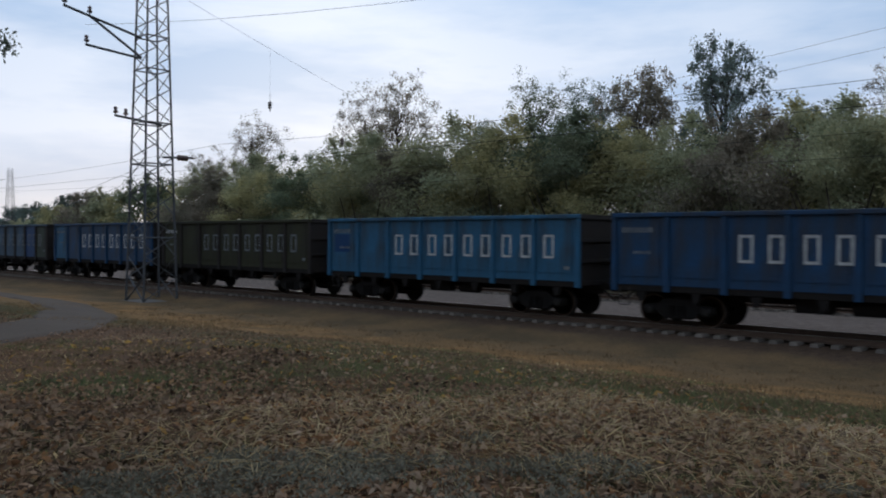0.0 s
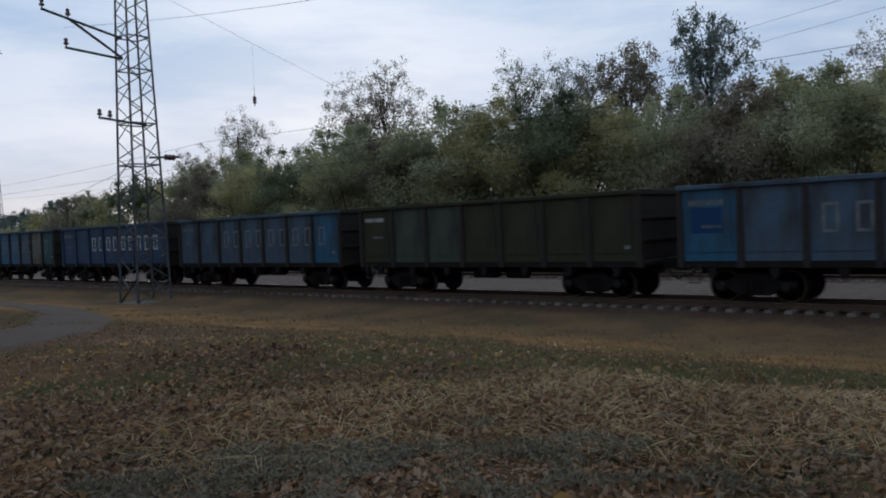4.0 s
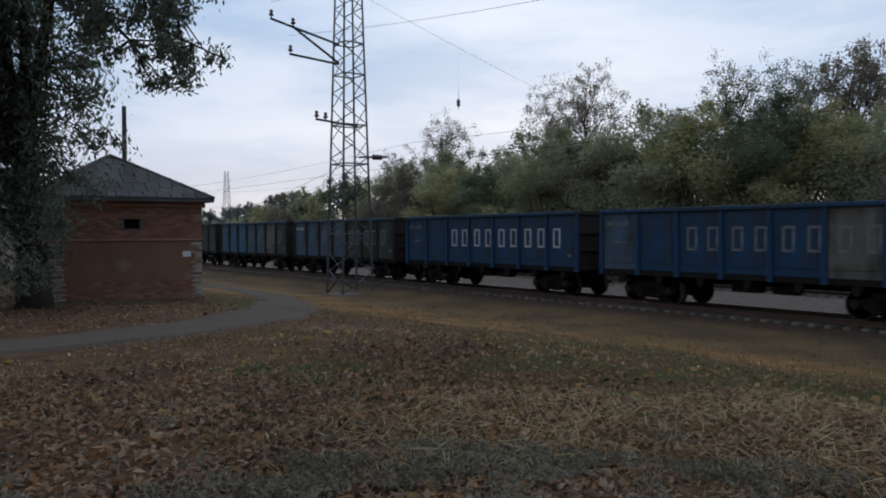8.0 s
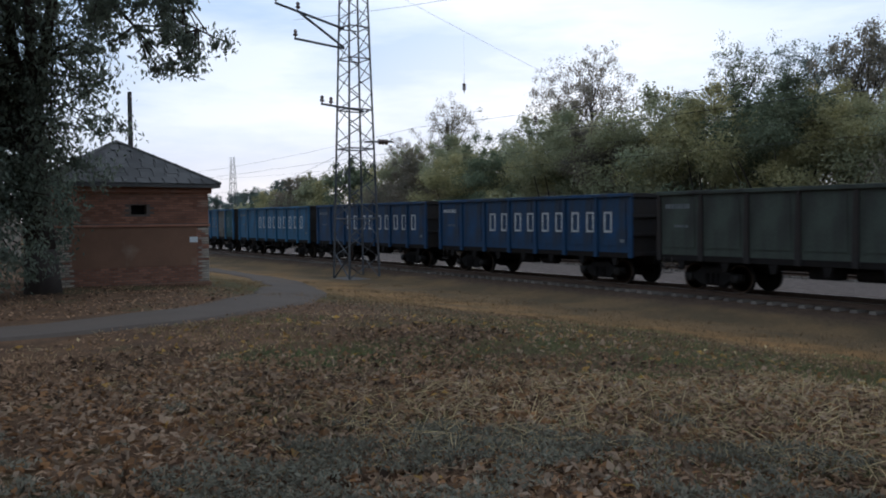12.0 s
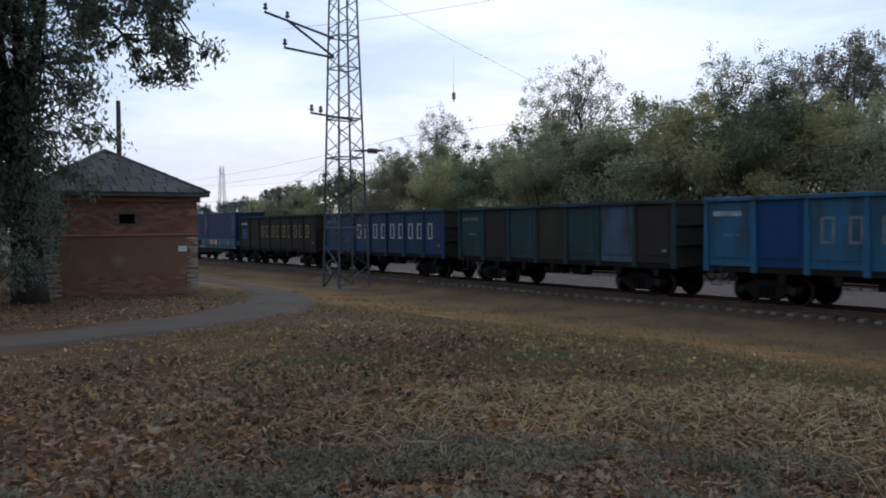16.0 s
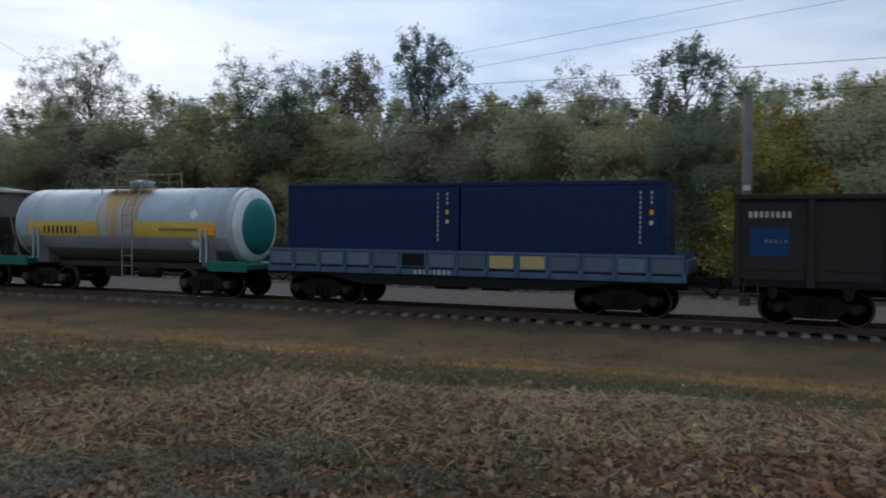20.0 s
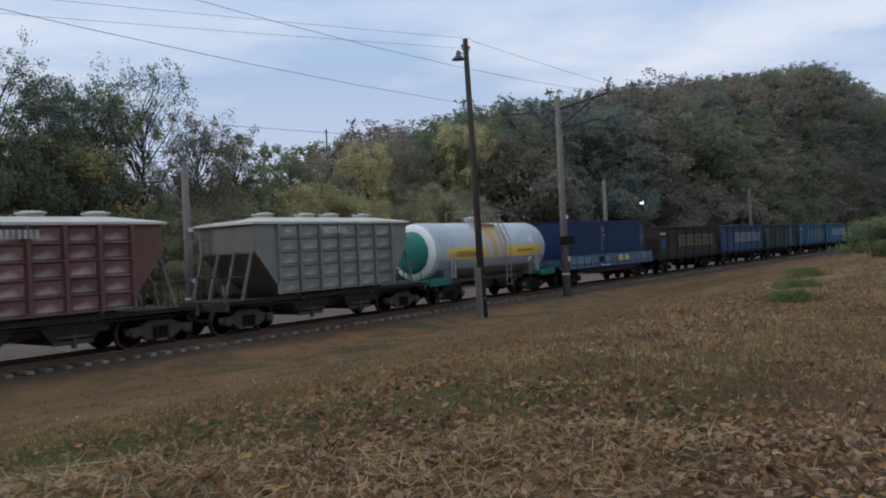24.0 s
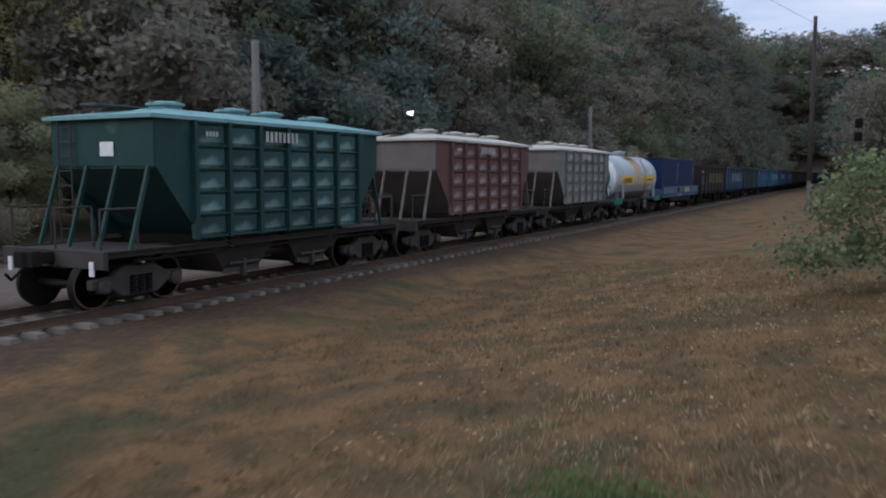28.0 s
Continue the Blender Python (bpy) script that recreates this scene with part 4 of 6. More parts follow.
def bogie(parent, x, frame_mat="black", box_mat=None):
    b = part("bogie", shared("bolster", lambda: Solid().box(-0.24, 0.24, -1.0, 1.0, 0.62, 0.86), 0.03), frame_mat, parent, "", pose(x, 0, 0))
    for dx in (-0.925, 0.925):
        part("wheelset", shared("wheelset", wheel_shape, 0.0, True), "steel", b, "", pose(dx, 0, 0.475))
        for turn in (0, 180):
            # lighter ring on each wheel face paints in the highlight along the rim
            part("tyre", shared("tyre", tyre_shape), "rail", b, "worn steel tyre with the rim highlight in its colour", pose(dx, 0, 0.475, 0, 0, turn))
        for s in (-1, 1):
            part("axle_box", shared("axle_box", lambda: Solid().lathe([(-0.1, 0.15), (0.08, 0.15), (0.12, 0.09)], "y", (0, 0, 0), 12)), box_mat or ("frame_grey" if frame_mat != "black" else "steel"), b, "", pose(dx, s * 1.12, 0.475, 0, 0, 0 if s > 0 else 180))
    for s in (-1, 1):
        part("side_frame", shared("side_frame", side_frame_shape, 0.025), frame_mat, b, "", pose(0, s * 1.03, 0))
        for dx in (-0.2, 0.0, 0.2):
            part("spring", shared("spring", spring_shape), "black", b, "", pose(dx, s * 1.15, 0))
    part("brake_beam", shared("brake_beam", lambda: Solid().tube((-0.45, -0.85, 0.4), (-0.45, 0.85, 0.4), 0.05).tube((0.45, -0.85, 0.4), (0.45, 0.85, 0.4), 0.05).box(-0.46, -0.36, -0.84, -0.74, 0.25, 0.6).box(0.36, 0.46, -0.84, -0.74, 0.25, 0.6)), "black", b)
    return b


def running_gear(car, length, base, mat="black", box_mat=None):
    for s in (-1, 1):
        bogie(car, s * base / 2, mat, box_mat)
        end = s * length / 2
        part("coupler", shared("coupler", lambda: Solid().box(-0.75, -0.1, -0.12, 0.12, 0.93, 1.16).slab([(-0.2, -0.2), (0.12, -0.22), (0.1, 0.0), (0.02, 0.06), (0.04, 0.22), (-0.2, 0.2)], "z", 0.88, 1.2), 0.02), "black", car, "", pose(end, 0, 0, 0, 0, 0 if s > 0 else 180))
        part("air_hose", shared("air_hose", lambda: Solid().tube((-0.35, -0.4, 0.95), (-0.1, -0.42, 0.72), 0.03).tube((-0.1, -0.42, 0.72), (0.05, -0.4, 0.62), 0.03).tube((0.05, -0.4, 0.62), (0.18, -0.38, 0.75), 0.03)), "black", car, "", pose(end, 0, 0, 0, 0, 0 if s > 0 else 180))
    part("centre_sill", shared("sill%.1f" % length, lambda: Solid().box(-length / 2 + 0.7, length / 2 - 0.7, -0.22, 0.22, 0.78, 1.1).box(-0.9, 0.1, -0.95, -0.55, 0.62, 1.0).tube((0.6, -0.8, 0.8), (1.5, -0.8, 0.8), 0.19, n=12).tube((-length / 2 + 1, -0.35, 0.72), (length / 2 - 1, -0.35, 0.72), 0.025, n=6), 0.01), mat, car)


POSTS = [-6.28 + 12.56 * i / 7 for i in range(8)]


def letter_block(w=0.42, h=0.8, stroke=0.08):
    """A plain hollow block in place of a letter of a company's name."""
    return Solid().box(0, stroke, -0.004, 0.004, 0, h).box(w - stroke, w, -0.004, 0.004, 0, h).box(stroke, w - stroke, -0.004, 0.004, h - stroke, h).box(stroke, w - stroke, -0.004, 0.004, 0, stroke)


def number_bars(n=8, h=0.16, w=0.085, gap=0.05):
    s = Solid()
    for i in range(n):
        s.box(i * (w + gap), i * (w + gap) + w, -0.004, 0.004, 0, h)
    return s


def gondola(k, paint, label, word="white_mark", panels=None, patch=None):
    car = car_root("gondola_wagon", label, "goods wagon", 6.35 + 13.92 * k, "gondola wagons of the train")
    panels = panels or {}
    for s in (-1, 1):
        for i in range(7):
            pick = panels.get(i, paint)
            part("panel", shared("gondola_panel", lambda: Solid().box(-0.88, 0.88, -0.012, 0.012, 1.24, 3.36).slab([(-0.66, 1.5), (0.66, 1.5), (0.6, 3.2), (-0.6, 3.2)], "y", -0.034, 0.0)), pick, car,
                 {"beige": "beige repainted panel", "teal": "teal repainted panel", "bright_blue": "bright blue repainted panel"}.get(pick, "") if panels else "", pose((POSTS[i] + POSTS[i + 1]) / 2, s * 1.5, 0, 0, 0, 0 if s < 0 else 180))
        for x in POSTS:
            # duller wagons get darker posts: dirt, with their shaded sides painted in
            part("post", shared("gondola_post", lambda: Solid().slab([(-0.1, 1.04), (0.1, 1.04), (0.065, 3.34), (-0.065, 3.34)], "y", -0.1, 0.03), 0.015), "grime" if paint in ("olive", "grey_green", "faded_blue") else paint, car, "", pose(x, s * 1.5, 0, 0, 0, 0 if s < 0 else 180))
        part("top_rail", shared("gondola_rail", lambda: Solid().box(-6.37, 6.37, -0.11, 0.07, 3.33, 3.47), 0.02), paint, car, "", pose(0, s * 1.5, 0, 0, 0, 0 if s < 0 else 180))
        # black sill and latches: the shadow below the panels is in their colour
        part("side_sill", shared("gondola_sill", lambda: Solid().box(-6.37, 6.37, -0.09, 0.06, 1.04, 1.23).box(-6.37, 6.37, -0.05, 0.02, 1.22, 1.27), 0.012), "black", car, "", pose(0, s * 1.4, 0))
        for i in range(7):
            part("hatch_latch", shared("hatch_latch", lambda: Solid().slab([(-0.16, 1.06), (0.16, 1.06), (0.1, 0.78), (-0.05, 0.72)], "y", -0.05, 0.05)), "black", car, "", pose((POSTS[i] + POSTS[i + 1]) / 2, s * 1.42, 0))
        # end walls coloured dark to stand in for the shadow between wagons
        end = part("end_wall", shared("gondola_end", lambda: Solid().box(-0.02, 0.02, -1.5, 1.5, 1.1, 3.36).box(0.0, 0.1, -1.5, 1.5, 1.1, 1.25).box(0.0, 0.09, -1.5, 1.5, 1.85, 1.97).box(0.0, 0.09, -1.5, 1.5, 2.55, 2.67).box(-0.06, 0.1, -1.5, 1.5, 3.31, 3.47), 0.01), "grime", car, "end wall with the gap's shade in its colour", pose(s * 6.27, 0, 0, 0, 0, 0 if s > 0 else 180))
        part("end_step", shared("end_step", lambda: Solid().tube((0, -1.5, 0.6), (0, -1.5, 1.15), 0.018, n=5).tube((0.35, -1.5, 0.6), (0.35, -1.5, 1.15), 0.018, n=5).box(0, 0.35, -1.53, -1.44, 0.58, 0.61)), "frame_grey", car, "", pose(s * 6.1, 0, 0, 0, 0, 180 if s > 0 else 0))
    part("floor", shared("gondola_floor", lambda: Solid().box(-6.27, 6.27, -1.48, 1.48, 1.12, 1.2)), "grime", car)
    running_gear(car, 13.92, 8.65)
    if word:
        for i in range(2, 11):
            slot = (POSTS[1 + i // 2] + POSTS[2 + i // 2]) / 2 + (0.42 if i % 2 else -0.42)
            part("letter_block", shared("letter_block", letter_block), word, car, "", pose(slot - 0.06, -1.54, 1.99))
    part("number_mark", shared("number_mark", number_bars), "faint_mark" if k % 3 else "white_mark", car, "row of small painted marks", pose(-6.0, -1.538, 2.86))["kind"] = "stuff"
    part("tare_mark", shared("tare_mark", lambda: number_bars(5, 0.09, 0.07, 0.05)), "faint_mark", car, "row of small painted marks", pose(-5.6, -1.538, 2.2))["kind"] = "stuff"
    part("side_plate", shared("side_plate", lambda: Solid().box(0, 0.2, -0.005, 0.005, 0, 0.12)), "faint_mark", car, "small pale plate", pose(5.75, -1.54, 1.62))
    if patch:
        part("paint_patch", shared("paint_patch", lambda: Solid().box(0, 0.95, -0.003, 0.003, 0, 0.75), 0.0), patch, car, "fresh blue paint patch", pose(-5.95, -1.533, 2.05 if k else 1.85))
    return car


GONDOLAS = [
    (0, "grime", "sooty dark gondola wagon with yellowed lettering strokes", "ochre_mark", {}, "bright_blue"),
    (1, "navy", "navy blue gondola wagon with bold white lettering strokes", "white_mark", {}, None),
    (2, "teal_grime", "grimy teal-brown gondola wagon with patchy panels", None, {1: "grime", 3: "olive", 4: "teal_grime", 5: "faded_blue", 6: "grime"}, None),
    (3, "blue", "bright blue gondola wagon with a beige panel", "faint_mark", {1: "bright_blue", 5: "beige", 6: "teal"}, None),
    (4, "blue", "blue gondola wagon with pale lettering strokes", "white_mark", {}, None),
    (5, "navy", "navy blue gondola wagon with white lettering strokes", "white_mark", {}, None),
    (6, "navy", "navy blue gondola wagon with bold white lettering strokes", "white_mark", {}, None),
    (7, "grey_green", "dull grey-green gondola wagon", None, {}, None),
    (8, "faded_blue", "faded blue gondola wagon with a beige panel", "faint_mark", {1: "blue", 2: "blue", 5: "beige", 6: "grey_green"}, None),
    (9, "faded_blue", "grey faded gondola wagon with worn lettering", "faint_mark", {4: "grey_green", 5: "olive", 6: "grey_green"}, None),
    (10, "navy", "navy blue gondola wagon with bold white lettering strokes", "white_mark", {}, None),
    (11, "navy", "dark blue gondola wagon with a beige panel and worn lettering", "faint_mark", {0: "faded_blue", 5: "beige"}, None),
    (12, "faded_blue", "faded blue gondola wagon with beige and teal panels", "faint_mark", {2: "blue", 3: "blue", 5: "beige", 6: "teal"}, None),
    (13, "navy", "navy blue gondola wagon with bold white lettering strokes", "white_mark", {}, None),
    (14, "faded_blue", "grey-blue gondola wagon with pale lettering strokes", "faint_mark", {6: "blue"}, None),
    (15, "olive", "olive green gondola wagon with small white marks", None, {1: "grey_green", 2: "grey_green"}, None),
    (16, "faded_blue", "faded blue gondola wagon with a bright blue panel", "faint_mark", {0: "blue", 5: "bright_blue", 6: "grey_green"}, "bright_blue"),
    (17, "navy", "navy blue gondola wagon with bold white lettering strokes", "white_mark", {0: "blue"}, None),
    (18, "olive", "olive brown gondola wagon with worn lettering strokes", "faint_mark", {}, None),
    (19, "blue", "medium blue gondola wagon with white lettering strokes", "white_mark", {}, "bright_blue"),
    (20, "navy", "navy blue gondola wagon with bold white lettering strokes", "white_mark", {}, None),
    (21, "faded_blue", "faded blue gondola wagon", "faint_mark", {}, None),
]


def corrugated(length, height, depth=0.012, pitch=0.28):
    """A wall of trapezium corrugations along x, its face towards -y."""
    pts, x = [], -length / 2
    while x < length / 2 - 0.01:
        for dx, d in ((0.0, 0.0), (0.07, 0.0), (0.105, depth), (0.175, depth), (0.21, 0.0)):
            if x + dx < length / 2:
                pts.append((x + dx, d))
        x += pitch
    pts.append((length / 2, 0.0))
    out = pts + [(length / 2, 0.09), (-length / 2, 0.09)]
    return Solid().slab(out, "z", 0, height)


def container(centre):
    box = car_root("shipping_container", "dark blue twenty-foot shipping container on the flat wagon", "shipping container", centre, "containers on the flat wagon")
    L, W, H, z0 = 6.058, 2.438, 2.591, 1.31
    for s in (-1, 1):
        part("side_panel", shared("container_side", lambda: corrugated(L - 0.3, H - 0.28)), "container", box, "", pose(0, s * (W / 2 - 0.01), z0 + 0.15, 0, 0, 0 if s < 0 else 180))
        for zz, name in ((z0, "bottom_rail"), (z0 + H - 0.12, "top_rail")):
            part(name, shared("container_rail", lambda: Solid().box(-L / 2, L / 2, -0.05, 0.05, 0, 0.12), 0.01), "container", box, "", pose(0, s * (W / 2 - 0.05), zz))
        for e in (-1, 1):
            part("corner_post", shared("corner_post", lambda: Solid().box(-0.08, 0.08, -0.08, 0.08, 0, H), 0.012), "container", box, "", pose(e * (L / 2 - 0.08), s * (W / 2 - 0.08), z0))
    part("roof", shared("container_roof", lambda: Solid().box(-L / 2 + 0.1, L / 2 - 0.1, -W / 2 + 0.05, W / 2 - 0.05, 0, 0.05)), "container", box, "", pose(0, 0, z0 + H - 0.07))
    part("end_panel", shared("container_end", lambda: corrugated(W - 0.3, H - 0.24)), "container", box, "", pose(-L / 2 + 0.02, 0, z0 + 0.12, 0, 0, -90))
    for s in (-1, 1):
        door = part("door", shared("container_door", lambda: Solid().box(-0.02, 0.02, -0.55, 0.55, 0, H - 0.24), 0.01), "container", box, "", pose(L / 2 - 0.04, s * 0.56, z0 + 0.12))
        for d in (-0.25, 0.25):
            part("lock_rod", shared("lock_rod", lambda: Solid().tube((0, 0, 0.0), (0, 0, H - 0.3), 0.017, n=6).box(-0.01, 0.03, -0.12, 0.05, 0.9, 0.95)), "galv", door, "grey lock rod", pose(0.035, d, 0))
    rows = Solid()
    for i in range(11):
        rows.box(0, 0.045, -0.003, 0.003, -0.14 * i, -0.14 * i + 0.09)
    part("code_row", rows, "white_mark", box, "upright row of small white marks", pose(2.32, -W / 2 - 0.004, z0 + 2.2))["kind"] = "stuff"
    part("code_row", Solid().box(0, 0.06, -0.003, 0.003, 0, 0.09).box(0, 0.06, -0.003, 0.003, -0.14, -0.05).box(0, 0.06, -0.003, 0.003, -0.28, -0.19).box(-0.02, 0.08, -0.003, 0.003, -0.86, -0.74), "white_mark", box, "upright row of small white marks", pose(2.62, -W / 2 - 0.004, z0 + 2.2))["kind"] = "stuff"
    part("hazard_mark", Solid().box(0, 0.1, -0.003, 0.003, 0, 0.14), "orange_mark", box, "small orange mark", pose(2.6, -W / 2 - 0.004, z0 + 1.62))
    return box


def flat_wagon(centre):
    car = car_root("flat_wagon", "grey-blue drop-side flat wagon with a few yellow boards", "goods wagon", centre)
    part("deck", Solid().box(-6.7, 6.7, -1.4, 1.4, 1.22, 1.3), "grime", car)
    for s in (-1, 1):
        part("side_sill", shared("flat_sill", lambda: Solid().slab([(-6.7, 1.22), (6.7, 1.22), (6.7, 1.02), (4.6, 0.98), (3.2, 0.72), (-3.2, 0.72), (-4.6, 0.98), (-6.7, 1.02)], "y", -0.05, 0.05), 0.01), "black", car, "", pose(0, s * 1.36, 0))
        part("side_channel", shared("flat_channel", lambda: Solid().box(-6.7, 6.7, -0.07, 0.05, 1.06, 1.24), 0.01), "flat_blue", car, "", pose(0, s * 1.4, 0))
        for i in range(14):
            x = -6.65 + 13.3 * (i + 0.5) / 14
            mat = "yellow_panel" if i in (8, 9) else ("black" if i == 5 else "flat_panel")
            board = part("drop_board", shared("drop_board", lambda: Solid().box(-0.46, 0.46, -0.025, 0.025, 1.3, 1.8).box(-0.46, 0.46, -0.05, 0.0, 1.74, 1.82).box(-0.46, -0.4, -0.06, 0.0, 1.2, 1.8).box(0.4, 0.46, -0.06, 0.0, 1.2, 1.8), 0.006), "flat_blue", car, "", pose(x, s * 1.46, 0, 0, 0, 0 if s < 0 else 180))
            part("board_panel", shared("board_panel", lambda: Solid().box(-0.37, 0.37, -0.034, -0.026, 1.34, 1.71)), mat, board, {"yellow_panel": "yellow painted panel", "black": "blackened panel"}.get(mat, "faded grey panel"))
            part("hinge", shared("board_hinge", lambda: Solid().box(-0.05, 0.05, -0.08, 0.02, 1.12, 1.34)), "flat_blue", car, "", pose(x + 0.47, s * 1.46, 0))
        part("end_board", Solid().box(s * 6.68 - 0.03, s * 6.68 + 0.03, -1.4, 1.4, 1.3, 1.66), "flat_blue", car, bevel=0.008)
    part("number_mark", number_bars(8, 0.13, 0.09, 0.07), "white_mark", car, "row of small painted marks", pose(-1.4, -1.476, 1.09))["kind"] = "stuff"
    running_gear(car, 14.62, 9.72)
    return car


def tank_wagon(centre):
    car = car_root("tank_wagon", "pale grey tank wagon with a yellow band and rust runs", "tank wagon", centre)
    R, zc, L = 1.38, 2.5, 10.5
    n = 48

    def arc_shell(a0, a1, x0, x1, r):
        """A strip of the barrel between two angles, degrees up from level on the near side."""
        s = Solid()
        k = max(2, int(abs(a1 - a0) / 5))
        ring = [(-r * math.cos(radians(a0 + (a1 - a0) * i / k)), zc + r * math.sin(radians(a0 + (a1 - a0) * i / k))) for i in range(k + 1)]
        inner = [(y * (r - 0.02) / r, zc + (z - zc) * (r - 0.02) / r) for y, z in ring[::-1]]
        return s.slab(ring + inner, "x", x0, x1)
    h = L / 2 - 0.45
    part("barrel", Solid().lathe([(-h, R), (-h * 0.5, R), (0, R), (h * 0.5, R), (h, R)], "x", (0, 0, zc), n), "tank_grey", car, "pale grey steel barrel", smooth=True)
    dome = [(0.0, R), (0.14, R * 0.985), (0.28, R * 0.93)]
    for s in (-1, 1):
        ring = part("end_ring", Solid().lathe([(s * (h + a), r + 0.004) for a, r in [(0.24, R * 0.95), (0.28, R * 0.93), (0.36, R * 0.84), (0.42, R * 0.7)]], "x", (0, 0, zc), n), "tank_white", car, "white painted end ring", smooth=True)
        part("dome_rim", Solid().lathe([(s * (h + a), r) for a, r in dome], "x", (0, 0, zc), n), "tank_grey", car, smooth=True)
        part("end_cap", Solid().lathe([(s * (h + a), r) for a, r in [(0.3, R * 0.74), (0.43, R * 0.72), (0.5, R * 0.5), (0.54, R * 0.25), (0.55, 0.05)]], "x", (0, 0, zc), n), "tank_teal", ring, "teal painted dome", smooth=True)
        part("barrel_band", Solid().lathe([(s * (h - 0.75), R + 0.01), (s * (h - 0.69), R + 0.012)], "x", (0, 0, zc), n), "tank_grey", car)
        part("saddle", Solid().box(s * 3.9 - 0.3, s * 3.9 + 0.3, -1.1, 1.1, 1.05, 1.7), "tank_soot", car, bevel=0.03)
        for t in (-1, 1):
            part("hold_down_strap", Solid().box(s * 3.9 - 0.12 * t, s * 3.9 - 0.12 * t + 0.05, -1.45, -1.38, 1.25, 2.4), "tank_grey", car)
        part("end_beam", Solid().box(s * 5.0 - 0.95, s * 5.0 + 0.75, -1.45, 1.45, 1.02, 1.2).box(s * 5.0 - 0.85, s * 5.0 + 0.75, -1.5, -1.42, 0.95, 1.3).box(s * 5.0 - 0.85, s * 5.0 + 0.75, 1.42, 1.5, 0.95, 1.3), "frame_green", car, "green painted end frame", bevel=0.015)
    for side in (0, 180):
        part("yellow_band", arc_shell(side - 17 if side == 0 else 174, side + 6 if side == 0 else 197, -4.3, 4.4, R + 0.008), "tank_yellow", car, "yellow painted band")
        # the barrel gets darker downwards in two steps: flank, then belly
        part("sooty_belly", arc_shell(-88 if side == 0 else 268, -38 if side == 0 else 218, -h, h, R + 0.006), "tank_soot", car, "dark grey underside")
        part("dirty_flank", arc_shell(-38 if side == 0 else 218, -17.3 if side == 0 else 197.3, -h, h, R + 0.006), "tank_dusk", car, "darker grey lower flank")
    part("rust_stain", arc_shell(6.3, 84, -0.95, 0.95, R + 0.009), "rust", car, "orange rust runs below the hatch")
    part("band_rust", arc_shell(-17, 6, -0.9, 0.85, R + 0.011), "rust", car, "orange rust on the band")
    part("hatch", Solid().lathe([(0, 0.42), (0.22, 0.42), (0.26, 0.46), (0.32, 0.46), (0.36, 0.2)], "z", (0, 0, zc + R - 0.05), 18), "tank_grey", car, "round filling hatch", smooth=True)
    plat = part("platform", Solid().box(-1.1, 1.1, -0.95, -0.5, zc + R + 0.02, zc + R + 0.06).box(-1.1, 1.1, 0.5, 0.95, zc + R + 0.02, zc + R + 0.06), "pale_steel", car)
    for y in (-0.95, 0.95):
        for x in (-1.05, -0.35, 0.45, 1.05):
            part("rail_post", Solid().tube((x, y, zc + R - 0.25), (x, y, zc + R + 0.62), 0.022, n=6), "pale_steel", plat)
        part("hand_rail", Solid().tube((-1.05, y, zc + R + 0.6), (1.05, y, zc + R + 0.6), 0.02, n=6).tube((-0.35, y, zc + R + 0.3), (1.05, y, zc + R + 0.3), 0.016, n=6), "pale_steel", plat)
    ladder = part("ladder", Solid().tube((0.5, -1.6, 0.62), (0.5, -1.6, 3.0), 0.022, n=6).tube((0.95, -1.6, 0.62), (0.95, -1.6, 3.0), 0.022, n=6).tube((0.5, -1.6, 3.0), (0.5, -0.95, zc + R + 0.3), 0.022, n=6).tube((0.95, -1.6, 3.0), (0.95, -0.95, zc + R + 0.3), 0.022, n=6), "pale_steel", car, "steel ladder")
    for i in range(9):
        z = 0.7 + 0.36 * i
        y = -1.6 if z < 3 else -1.6 + 0.65 * (z - 3) / (R + zc + 0.3 - 3)
        part("rung", Solid().tube((0.5, y, z), (0.95, y, z), 0.014, n=6), "pale_steel", ladder)
    part("number_mark", number_bars(8, 0.27, 0.07, 0.15), "void", car, "row of dark painted marks", pose(-3.5, -R - 0.02, zc - 0.3))["kind"] = "stuff"
    part("cargo_mark", number_bars(15, 0.1, 0.04, 0.07), "void", car, "row of small dark marks", pose(2.0, -R - 0.02, zc - 0.18))["kind"] = "stuff"
    for x, z in ((3.45, zc + 0.4), (3.45, zc - 0.62)):
        a = math.asin((z - zc) / R)
        part("hazard_diamond", Solid().slab([(0, -0.19), (0.19, 0), (0, 0.19), (-0.19, 0)], "y", -0.004, 0.004), "tank_white", car, "small white diamond plate", pose(x, -math.cos(a) * R - 0.015, z, -math.degrees(a), 0, 0))
    part("code_panel", Solid().box(-0.22, 0.22, -0.004, 0.004, -0.18, 0.18), "orange_mark", car, "small orange panel", pose(4.15, -R - 0.018, zc - 0.14))
    running_gear(car, 11.6, 7.6, "black", "frame_grey")
    part("frame_sill", Solid().box(-4.2, 4.2, -0.6, -0.4, 0.95, 1.15).box(-4.2, 4.2, 0.4, 0.6, 0.95, 1.15), "frame_grey", car)
    return car


